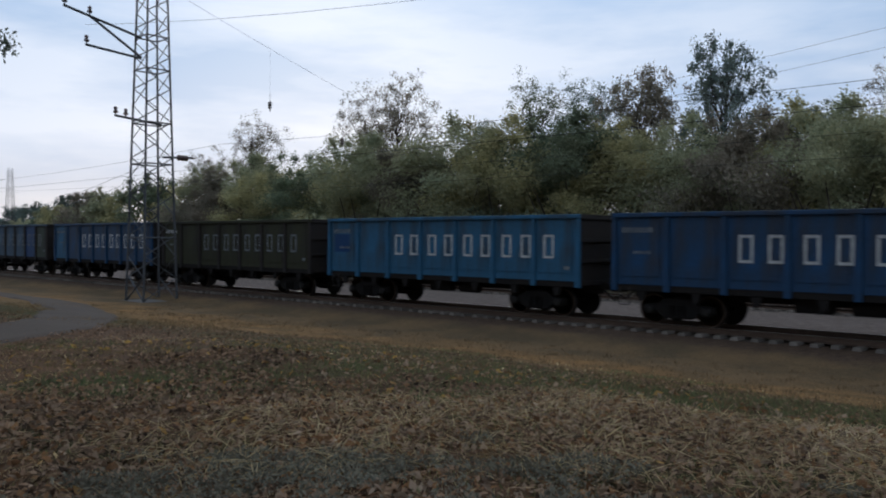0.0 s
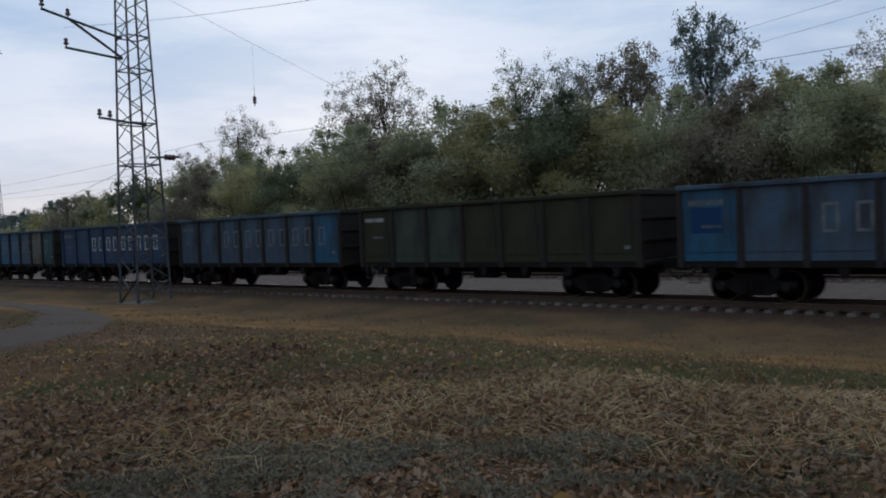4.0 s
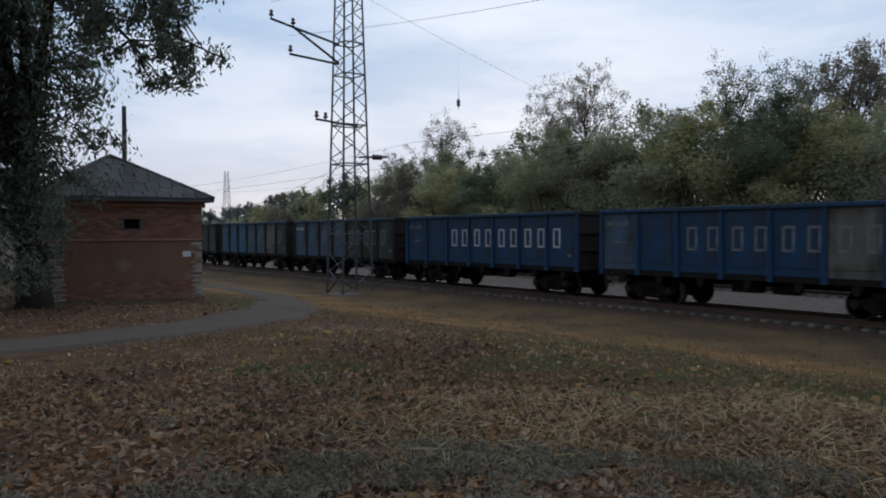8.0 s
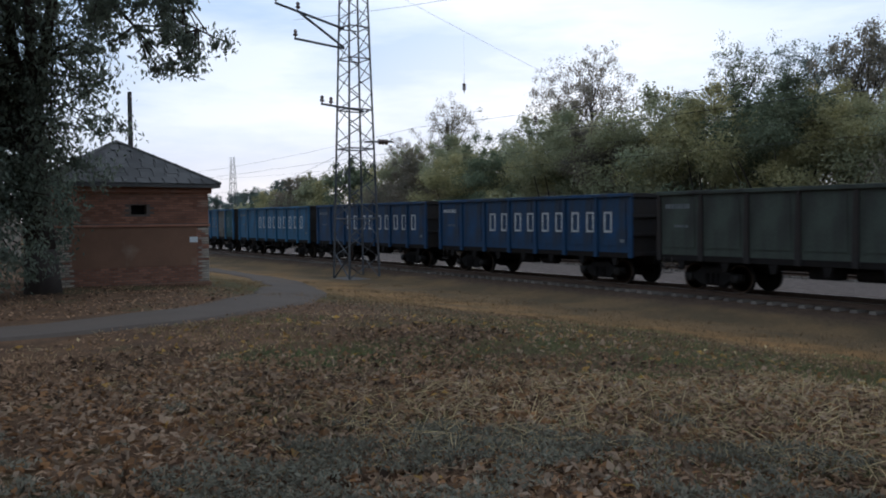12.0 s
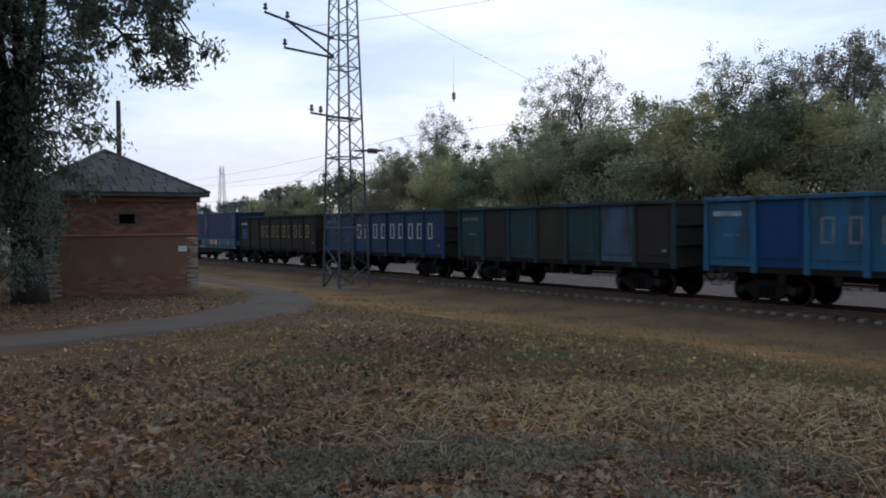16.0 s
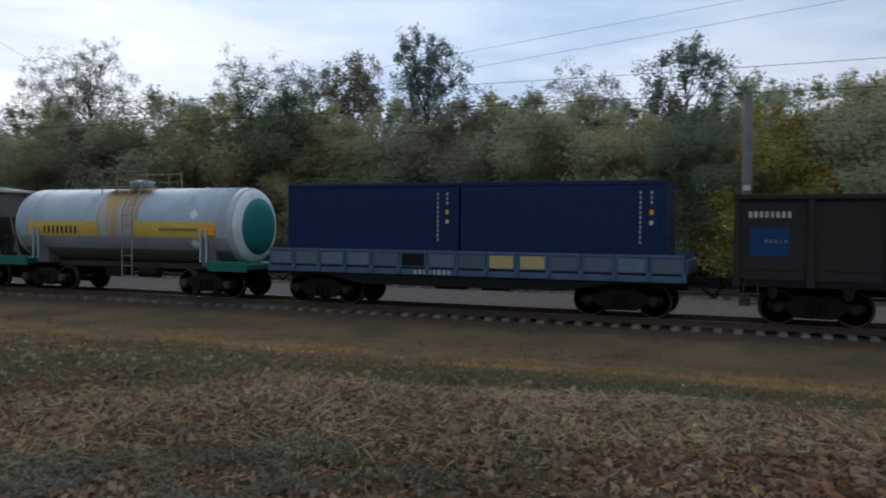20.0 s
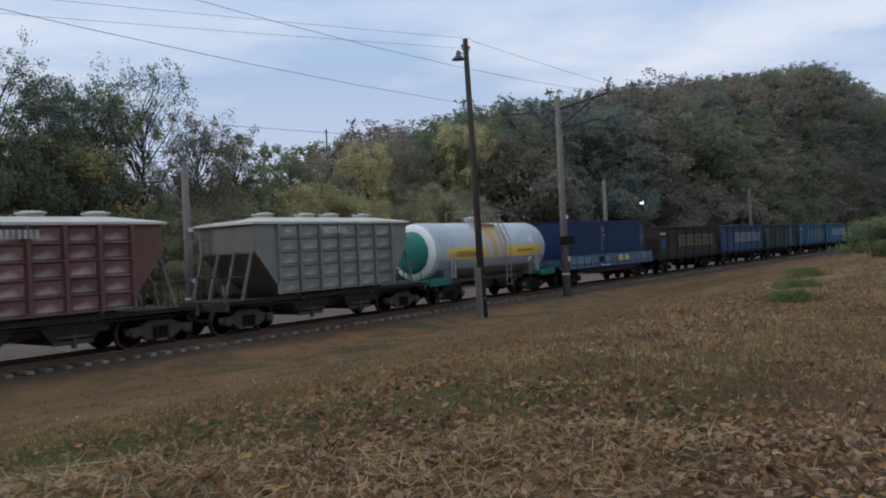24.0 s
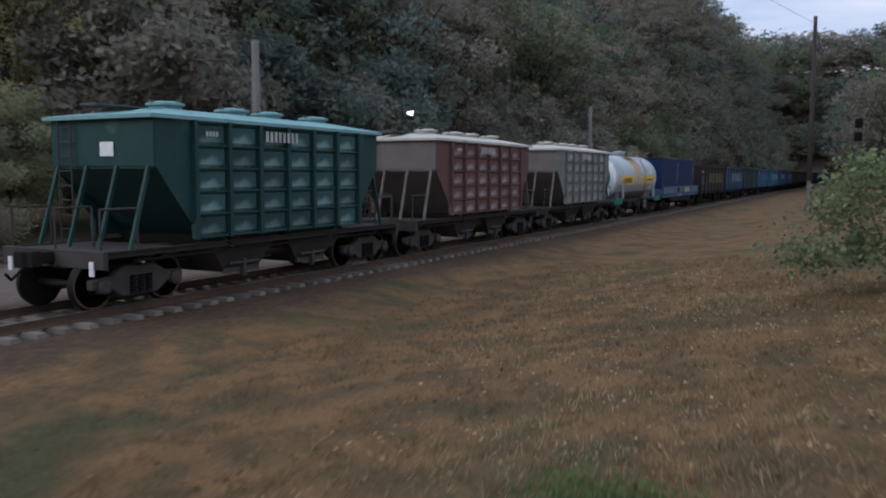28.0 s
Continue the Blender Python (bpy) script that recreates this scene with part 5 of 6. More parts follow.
def hopper_wagon(centre, paint, end_paint, roof_paint, label, tail=False):
    car = car_root("hopper_wagon", label, "hopper wagon", centre, "covered hopper wagons")
    zt, zb, W, xt, xb = 3.85, 1.28, 1.55, 4.3, 3.15
    zs = 2.85  # where the end slope begins
    for s in (-1, 1):
        part("side_wall", shared("hopper_side", lambda: Solid().slab([(-xb, zb), (xb, zb), (xb + 0.05, 1.6), (xt - 0.12, zs), (xt - 0.12, zt), (-xt + 0.12, zt), (-xt + 0.12, zs), (-xb - 0.05, 1.6)], "y", -0.02, 0.02)), paint, car, "", pose(0, s * (W - 0.05), 0))
        cols = [-xb + 2 * xb * i / 6 for i in range(7)]
        for x in cols:
            part("rib", shared("hopper_rib", lambda: Solid().box(-0.055, 0.055, -0.13, 0.03, zb, zt - 0.02), 0.012), paint, car, "", pose(x, s * (W - 0.02), 0, 0, 0, 0 if s < 0 else 180))
        for r in range(6):
            z = zb + 0.04 + (zt - zb - 0.1) * r / 5
            part("stringer", shared("hopper_stringer", lambda: Solid().box(-xb, xb, -0.07, 0.03, -0.022, 0.022), 0.006), paint, car, "", pose(0, s * (W - 0.02), z, 0, 0, 0 if s < 0 else 180))
        for i in range(6):
            for r in range(5):
                cx = (cols[i] + cols[i + 1]) / 2
                z = zb + 0.04 + (zt - zb - 0.1) * (r + 0.5) / 5
                part("pressed_panel", shared("pressed_panel", lambda: Solid().add([(-0.46, 0, -0.22), (0.46, 0, -0.22), (0.46, 0, 0.22), (-0.46, 0, 0.22), (-0.38, -0.045, -0.16), (0.38, -0.045, -0.16), (0.38, -0.045, 0.16), (-0.38, -0.045, 0.16)],
                                                                                    [(4, 5, 6, 7), (0, 1, 5, 4), (1, 2, 6, 5), (2, 3, 7, 6), (3, 0, 4, 7), (3, 2, 1, 0)])), paint.replace("hop", "worn"), car, "", pose(cx, s * (W - 0.028), z, 0, 0, 0 if s < 0 else 180))
        # end: upright top, then a slope down to the discharge
        part("end_top", shared("hopper_end_top", lambda: Solid().box(-0.03, 0.03, -W + 0.03, W - 0.03, zs, zt)), end_paint, car, "dusty upright end plate", pose(s * (xt - 0.1), 0, 0))
        for t in (-1, 1):
            part("end_cheek", shared("hopper_cheek", lambda: Solid().slab([(xb, zb), (xb + 0.05, 1.6), (xt - 0.1, zs), (xt - 0.1, zt), (xt - 0.3, zt), (xb, zt)], "y", -0.02, 0.02)), paint, car, "", pose(0, t * (W - 0.04), 0, 0, 0, 0 if s > 0 else 180))
        part("end_slope", shared("hopper_slope", lambda: Solid().slab([(xt - 0.1, zs), (xt - 0.1, zs - 0.06), (1.9, 1.0), (1.9, 1.07)], "y", -W + 0.08, W - 0.08)), end_paint, car, "sloping end plate", pose(0, 0, 0, 0, 0, 0 if s > 0 else 180))
        for y in (-1.35, -0.45, 0.45, 1.35):
            part("end_strut", shared("hopper_strut", lambda: Solid().slab([(xt - 0.05, zs), (xt - 0.13, zs), (xt + 0.4, 1.16), (xt + 0.48, 1.16)], "y", -0.035, 0.035)), end_paint, car, "", pose(0, y, 0, 0, 0, 0 if s > 0 else 180))
        ladder = part("ladder", shared("hopper_ladder", lambda: Solid().tube((xt + 0.02, -1.2, 1.3), (xt + 0.02, -1.2, 3.85), 0.02, n=5).tube((xt + 0.02, -0.8, 1.3), (xt + 0.02, -0.8, 3.85), 0.02, n=5)), "frame_grey", car, "", pose(0, 0, 0, 0, 0, 0 if s > 0 else 180))
        for i in range(8):
            part("rung", shared("hopper_rung", lambda: Solid().tube((xt + 0.02, -1.2, 0), (xt + 0.02, -0.8, 0), 0.014, n=5)), "frame_grey", ladder, "", pose(0, 0, 1.5 + 0.31 * i))
        part("end_platform", shared("hopper_platform", lambda: Solid().box(3.4, 5.5, -1.4, 1.4, 1.08, 1.16).box(5.4, 5.52, -1.5, 1.5, 0.85, 1.2), 0.01), "frame_grey", car, "", pose(0, 0, 0, 0, 0, 0 if s > 0 else 180))
        for y in (-1.3, 0.0, 1.3):
            part("handrail", shared("hopper_handrail", lambda: Solid().tube((4.5, 0, 1.16), (4.5, 0, 2.0), 0.025, n=5).tube((5.4, 0, 1.16), (5.4, 0, 2.0), 0.025, n=5).tube((4.5, 0, 2.0), (5.4, 0, 2.0), 0.025, n=5)), "frame_grey", car, "", pose(0, y, 0, 0, 0, 0 if s > 0 else 180))
        part("sill", shared("hopper_sill", lambda: Solid().box(-5.4, 5.4, -0.05, 0.05, 1.06, 1.18).box(-5.4, 5.4, -0.09, 0.05, 1.16, 1.19)), "frame_dark", car, "", pose(0, s * 1.42, 0))
    part("roof", shared("hopper_roof", lambda: Solid().add(
        [(sx * (xt + 0.06), sy * (W + 0.08), zt + dz) for dz in (-0.03, 0.05) for sx, sy in ((-1, -1), (1, -1), (1, 1), (-1, 1))]
        + [(sx * (xt - 1.25), sy * 0.75, zt + 0.25) for sx, sy in ((-1, -1), (1, -1), (1, 1), (-1, 1))] + [(-xt + 1.35, 0, zt + 0.29), (xt - 1.35, 0, zt + 0.29)],
        [(0, 3, 2, 1), (0, 1, 5, 4), (1, 2, 6, 5), (2, 3, 7, 6), (3, 0, 4, 7), (4, 5, 9, 8), (5, 6, 10, 9), (6, 7, 11, 10), (7, 4, 8, 11), (8, 9, 13, 12), (10, 11, 12, 13), (9, 10, 13), (11, 8, 12)])), roof_paint, car, "dusty hipped roof")
    for x in (-2.75, -0.6, 0.75, 2.75):
        hatch = part("roof_hatch", shared("roof_hatch", lambda: Solid().lathe([(0, 0.36), (0.09, 0.36), (0.1, 0.42), (0.15, 0.42), (0.19, 0.26)], "z", (0, 0, 0), 16)), roof_paint, car, "round roof hatch", pose(x, -0.35, zt + 0.24))
        part("hatch_clamp", shared("hatch_clamp", lambda: Solid().box(-0.46, 0.46, -0.03, 0.03, 0.16, 0.21)), "galv", hatch)
    part("roof_walk", shared("roof_walk", lambda: Solid().box(-4.1, 4.1, 0.25, 0.75, zt + 0.3, zt + 0.34)), "galv", car)
    for x in (-1.35, 1.35):
        part("discharge_chute", shared("discharge_chute", lambda: Solid().add([(-1.3, -1.38, 1.3), (1.3, -1.38, 1.3), (1.3, 1.38, 1.3), (-1.3, 1.38, 1.3), (-0.55, -1.2, 0.42), (0.55, -1.2, 0.42), (0.55, 1.2, 0.42), (-0.55, 1.2, 0.42)], [(0, 3, 2, 1), (4, 5, 6, 7), (0, 1, 5, 4), (1, 2, 6, 5), (2, 3, 7, 6), (3, 0, 4, 7)])), "frame_dark", car, "dark discharge chute", pose(x, 0, 0))
        part("chute_gate", shared("chute_gate", lambda: Solid().box(-0.6, 0.6, -1.25, -1.17, 0.4, 0.52).tube((-0.5, -1.3, 0.62), (0.5, -1.3, 0.62), 0.04, n=6).box(-0.05, 0.05, -1.34, -1.2, 0.3, 0.7)), "frame_grey", car, "", pose(x, 0, 0))
    part("number_mark", number_bars(8, 0.24, 0.09, 0.07), "white_mark", car, "row of white painted marks", pose(-0.95, -W - 0.155, 3.44))["kind"] = "stuff"
    part("tare_mark", number_bars(4, 0.1, 0.06, 0.04), "white_mark", car, "row of small white marks", pose(-2.9, -W - 0.135, 3.5))["kind"] = "stuff"
    part("brake_pipe", shared("hopper_pipe", lambda: Solid().tube((-4.6, -1.3, 0.95), (4.6, -1.3, 0.95), 0.03, n=6).tube((-0.5, -0.9, 0.85), (0.5, -0.9, 0.85), 0.2, n=12).box(2.2, 2.5, -1.2, -0.9, 0.7, 1.05)), "frame_dark", car)
    if tail:
        part("tail_plate", Solid().box(-0.004, 0.004, -0.2, 0.2, 3.05, 3.35), "tank_white", car, "small white tail plate", pose(-xt + 0.05, -0.2, 0))
        for y in (-1.2, 1.2):
            part("tail_marker", Solid().box(-5.56, -5.53, y - 0.06, y + 0.06, 0.72, 1.0), "tank_white", car, "white tail marker")
    running_gear(car, 12.1, 8.6, "frame_grey", "frame_grey")
    return car


for spec in GONDOLAS:
    k, paint, label, word, panels, patch = spec
    gondola(k, paint, label, word, panels, patch)
flat_wagon(-7.9)
container(-7.9 - 3.06)
container(-7.9 + 3.06)
tank_wagon(-21.2)
hopper_wagon(-32.85, "hop_grey", "hop_end", "roof_pale", "grey covered hopper wagon with ribbed sides")
hopper_wagon(-45.0, "hop_red", "hop_end", "roof_pale", "faded red-brown covered hopper wagon with ribbed sides")
hopper_wagon(-57.15, "hop_green", "hop_green", "roof_teal", "dark green covered hopper wagon at the tail of the train", tail=True)

# ---- trees, bushes and litter ----
rng = np.random.default_rng(7)


def card_mesh(name, centres, size, flat=0.0, aspect=0.55, droop=0.0):
    """Many small bent leaf quads, each of four corners and a lifted rib, at the centres given."""
    n = len(centres)
    a = rng.normal(size=(n, 3))
    a /= np.linalg.norm(a, axis=1, keepdims=True)
    nrm = rng.normal(size=(n, 3))
    if flat:
        nrm = nrm * (1 - flat) + np.array([0, 0, 1.6]) * flat
    if droop:
        a = a * (1 - droop) + np.array([0, 0, -1.2]) * droop
        a /= np.linalg.norm(a, axis=1, keepdims=True)
    b = np.cross(nrm, a)
    b /= np.linalg.norm(b, axis=1, keepdims=True) + 1e-9
    if flat:
        a = np.cross(b, nrm)
        a /= np.linalg.norm(a, axis=1, keepdims=True) + 1e-9
    up = np.cross(a, b)
    s = (size * rng.uniform(0.6, 1.35, n))[:, None]
    c, curl = np.asarray(centres), min(0.18, aspect * 0.5)
    v = np.stack([c - a * s, c + b * s * aspect + up * s * curl, c + a * s, c - b * s * aspect + up * s * curl], 1).reshape(-1, 3)
    q = np.arange(4 * n).reshape(n, 4)
    tri = np.concatenate([q[:, [0, 1, 2]], q[:, [0, 2, 3]]])
    me = bpy.data.meshes.new(name)
    me.vertices.add(len(v))
    me.vertices.foreach_set("co", v.ravel())
    me.loops.add(tri.size)
    me.loops.foreach_set("vertex_index", tri.ravel())
    me.polygons.add(len(tri))
    me.polygons.foreach_set("loop_start", np.arange(0, tri.size, 3))
    me.update(calc_edges=True)
    me.materials.append(None)
    return me


def blob(centre, radius, n, squash=0.8, shell=0.5):
    """Points in a ragged ball, denser towards its skin."""
    d = rng.normal(size=(n, 3))
    d /= np.linalg.norm(d, axis=1, keepdims=True)
    r = radius * (shell + (1 - shell) * rng.random(n)) * rng.uniform(0.75, 1.12, n)
    d[:, 2] *= squash
    return np.asarray(centre) + d * r[:, None]


def tree_meshes(height, spread, leaves, size, trunk_r, low=0.3, clumps=34, loose=0.5, seed=1):
    """A trunk with bent limbs that carry an uneven crown of leaf clumps with gaps between them."""
    random.seed(seed)
    s, crown = Solid(), []
    fork = height * low
    s.tube((0, 0, -0.4), (0.12, 0.05, fork), trunk_r, trunk_r * 0.78, 10).tube((0.12, 0.05, fork), (0.0, -0.1, height * 0.72), trunk_r * 0.7, trunk_r * 0.22, 8)
    mid, half_h = height * (low + 1) / 2, height * (1 - low) / 2
    for i in range(clumps):
        u, a = random.uniform(-0.95, 0.93), random.uniform(0, 6.28)
        z = mid + half_h * u
        wide = spread * math.sqrt(max(0.03, 1 - (0.92 * u) ** 2)) * random.random() ** 0.45 * random.choice((0.85, 0.95, 1.08))
        tip = Vector((math.cos(a) * wide, math.sin(a) * wide, z))
        root = Vector((0.05, 0, max(fork * 0.8, z - wide * 0.9 - height * 0.08)))
        knee = root.lerp(tip, 0.5) + Vector((random.gauss(0, 0.3), random.gauss(0, 0.3), -0.2))
        s.tube(root, knee, trunk_r * 0.26, trunk_r * 0.15, 6).tube(knee, tip, trunk_r * 0.15, trunk_r * 0.05, 5)
        for _ in range(4):
            twig = tip + Vector((random.gauss(0, 0.75), random.gauss(0, 0.75), random.gauss(0.15, 0.6)))
            s.tube(tip, twig, trunk_r * 0.05, 0.01, 4)
            crown.append(blob(twig, height * random.uniform(0.035, 0.075), int(leaves / clumps / 4 * random.uniform(0.5, 1.5)), 0.8, loose * 0.4))
    return s.mesh("trunk"), card_mesh("crown", np.concatenate(crown), size)


def bush_meshes(height, spread, leaves, size, seed=1, clumps=26):
    random.seed(seed)
    s, crown = Solid(), []
    for i in range(7):
        a = random.uniform(0, 6.28)
        tip = (math.cos(a) * spread * 0.5, math.sin(a) * spread * 0.5, height * random.uniform(0.45, 0.65))
        s.tube((random.uniform(-0.3, 0.3), random.uniform(-0.3, 0.3), -0.3), tip, 0.008 * height, 0.003 * height, 6)
    for i in range(clumps):
        a, u = random.uniform(0, 6.28), random.random() ** 0.6
        z = height * random.uniform(0.1, 0.92)
        reach = spread * math.sqrt(max(0.05, 1 - (z / height) ** 2.2)) * u
        crown.append(blob((math.cos(a) * reach, math.sin(a) * reach, z), spread * random.uniform(0.2, 0.38), int(leaves / clumps), 0.8, 0.3))
    # wisps that break the outline
    for i in range(16):
        a = random.uniform(0, 6.28)
        z = height * random.uniform(0.75, 1.08)
        crown.append(blob((math.cos(a) * spread * 0.55 * random.random(), math.sin(a) * spread * 0.55 * random.random(), z), spread * 0.13, int(leaves / 140), 1.2, 0.1))
    return s.mesh("stems"), card_mesh("foliage", np.concatenate(crown), size, droop=0.25)


TREES = [tree_meshes(15, 4.7, 21000, 0.108, 0.28, 0.22, 80, seed=q) for q in (1, 2, 3)]
THIN = [tree_meshes(15, 4.9, 13500, 0.09, 0.24, 0.3, 78, seed=q) for q in (11, 12)]
BUSHES = [bush_meshes(8.0, 4.4, 32000, 0.076, seed=q, clumps=40) for q in (21, 22, 23, 24)]
FAR_TREES = [tree_meshes(15, 5.0, 8000, 0.165, 0.3, 0.12, 60, seed=q) for q in (31, 32, 33)]
FAR_BUSHES = [bush_meshes(8.0, 4.4, 7000, 0.16, seed=q) for q in (41, 42)]


def plant(name, meshes, x, y, height, own, leaf, label, category, spin=None, wide=1.0, group=""):
    k = height / own
    ob = thing(name, label, category, group, at=Matrix.LocRotScale((x, y, ground_z(x, y)), Euler((0, 0, random.uniform(0, 6.28) if spin is None else spin)), (k * wide, k * wide, k)))
    part("trunk", meshes[0], "bark", ob)
    part("crown" if name == "tree" else "foliage", meshes[1], leaf, ob)
    return ob


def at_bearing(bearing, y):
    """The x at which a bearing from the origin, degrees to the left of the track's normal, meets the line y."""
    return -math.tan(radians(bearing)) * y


random.seed(5)
# the bush belt beyond the far track
belt = ["leaf_olive", "leaf_green", "leaf_sere", "leaf_green", "leaf_olive", "leaf_dark"]
x = -175.0
i = 0
while x < 64:
    h = random.uniform(7.2, 9.0)
    if -48 < x < -25:
        h += 1.0
    if x < -62:
        h *= 0.3 + 0.7 * smooth((x + 150) / 88)
    if x > 28:
        h *= 0.82
    leaf = belt[i % 6]
    if 0 < x < 14 and i % 3 == 0:
        leaf = "leaf_yellow"
    plant("bush", (BUSHES if -72 < x else FAR_BUSHES)[i % (4 if -72 < x else 2)], x, 42.0 + random.uniform(-1.2, 2.2), h, 8.0, leaf,
          {"leaf_yellow": "tall bush with leaves turning yellow", "leaf_sere": "tall bush with browning leaves"}.get(leaf, "tall dense olive-green bush beyond the tracks"), "bush", wide=random.uniform(0.95, 1.25), group="bush belt beyond the tracks")
    x += random.uniform(3.4, 4.8)
    i += 1
x = -60.0
while x < 66:
    plant("bush", BUSHES[i % 4], x, 47 + random.uniform(-1, 1), random.uniform(7.5, 9.2) * (0.85 if x > 28 else 1), 8.0, belt[i % 6], "tall dense olive-green bush behind the belt", "bush", wide=1.15, group="bush belt beyond the tracks")
    x += random.uniform(4.6, 6.2)
    i += 1
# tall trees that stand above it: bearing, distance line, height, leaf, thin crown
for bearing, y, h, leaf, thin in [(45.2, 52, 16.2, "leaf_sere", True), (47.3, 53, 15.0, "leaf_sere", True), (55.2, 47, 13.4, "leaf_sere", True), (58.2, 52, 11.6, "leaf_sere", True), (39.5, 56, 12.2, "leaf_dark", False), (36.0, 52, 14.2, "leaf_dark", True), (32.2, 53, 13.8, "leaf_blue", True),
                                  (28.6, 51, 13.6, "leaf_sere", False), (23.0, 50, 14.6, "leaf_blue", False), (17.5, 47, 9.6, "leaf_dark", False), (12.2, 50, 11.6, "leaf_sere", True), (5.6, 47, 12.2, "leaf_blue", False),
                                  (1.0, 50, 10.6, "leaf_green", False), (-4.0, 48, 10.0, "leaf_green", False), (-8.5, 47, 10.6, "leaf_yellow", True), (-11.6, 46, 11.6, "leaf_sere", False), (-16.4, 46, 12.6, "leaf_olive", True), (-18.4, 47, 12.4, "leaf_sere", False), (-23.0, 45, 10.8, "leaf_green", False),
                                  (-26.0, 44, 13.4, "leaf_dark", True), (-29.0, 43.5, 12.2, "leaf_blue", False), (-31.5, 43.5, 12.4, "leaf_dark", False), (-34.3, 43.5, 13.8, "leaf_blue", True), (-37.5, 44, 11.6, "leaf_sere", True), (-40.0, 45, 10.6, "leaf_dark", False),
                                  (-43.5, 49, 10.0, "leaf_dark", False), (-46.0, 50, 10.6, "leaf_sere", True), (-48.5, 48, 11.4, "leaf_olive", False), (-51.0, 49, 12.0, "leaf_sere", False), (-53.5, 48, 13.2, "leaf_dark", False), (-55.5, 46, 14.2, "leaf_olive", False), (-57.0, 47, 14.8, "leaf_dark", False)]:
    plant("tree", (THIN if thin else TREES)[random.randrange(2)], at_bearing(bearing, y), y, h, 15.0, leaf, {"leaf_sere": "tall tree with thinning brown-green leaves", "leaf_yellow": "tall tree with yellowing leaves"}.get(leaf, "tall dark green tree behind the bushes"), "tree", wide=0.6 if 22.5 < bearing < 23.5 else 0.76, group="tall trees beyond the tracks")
# the wooded rise further along
for row, (y0, hmin, hmax) in enumerate([(41.5, 9, 12), (46, 13, 15.5), (53, 13.5, 16), (62, 14, 16.5), (75, 14, 16.5), (90, 14, 16.5)]):
    x = 69.0 if row == 0 else 66.0 + 4 * row
    while x < 400:
        leaf = random.choice(["leaf_dark", "leaf_grey", "leaf_blue", "leaf_grey", "leaf_sere", "leaf_grey"])
        if row == 0:
            plant("bush", FAR_BUSHES[random.randrange(2)], x, y0 + random.uniform(-1.5, 1.5), random.uniform(hmin, hmax), 8.0, leaf, "tall dense bush at the foot of the wooded rise", "bush", wide=1.15, group="bushes of the wooded rise")
        else:
            plant("tree", FAR_TREES[random.randrange(3)], x, y0 + random.uniform(-3, 3), random.uniform(hmin, hmax) * (1 + (0.28 if row < 3 else 0.12) * smooth((x - 68) / 14)), 15.0, leaf, "tall grey-green tree of the wooded rise", "tree", wide=1.25, group="trees of the wooded rise")
        x += random.uniform(5, 7) * (1 + x / 600)
# the wooded slope that closes the view down the line
for x0, y0, y1 in [(200, -50, 6), (222, -60, 8), (246, -70, 10), (272, -80, 11), (446, -60, 60), (472, -70, 70), (500, -80, 80), (532, -80, 90)]:
    y = y1
    while y > y0:
        plant("tree", FAR_TREES[random.randrange(3)], x0 + random.uniform(-8, 8), y, random.uniform(17, 23), 15.0, random.choice(["leaf_dark", "leaf_blue", "leaf_grey", "leaf_grey"]), "far dark tree on the slope down the line", "tree", wide=1.35 if x0 < 400 else 1.7, group="trees of the far slope")
        y -= random.uniform(7.5, 9.5)
for k in range(24):
    plant("bush", FAR_BUSHES[k % 2], 516 + random.uniform(-4, 4), -80 + 7.5 * k, random.uniform(9, 12), 8.0, "leaf_dark", "far dark bush on the crest of the slope", "bush", wide=1.4, group="bushes of the far slope")
# distant trees past the end of the belt
for k in range(16):
    plant("bush", FAR_BUSHES[k % 2], -330 + 9 * k + random.uniform(-2, 2), 105 + random.uniform(-8, 8), random.uniform(9, 13), 8.0, "leaf_blue", "distant round tree top", "tree", wide=1.1, group="distant trees")


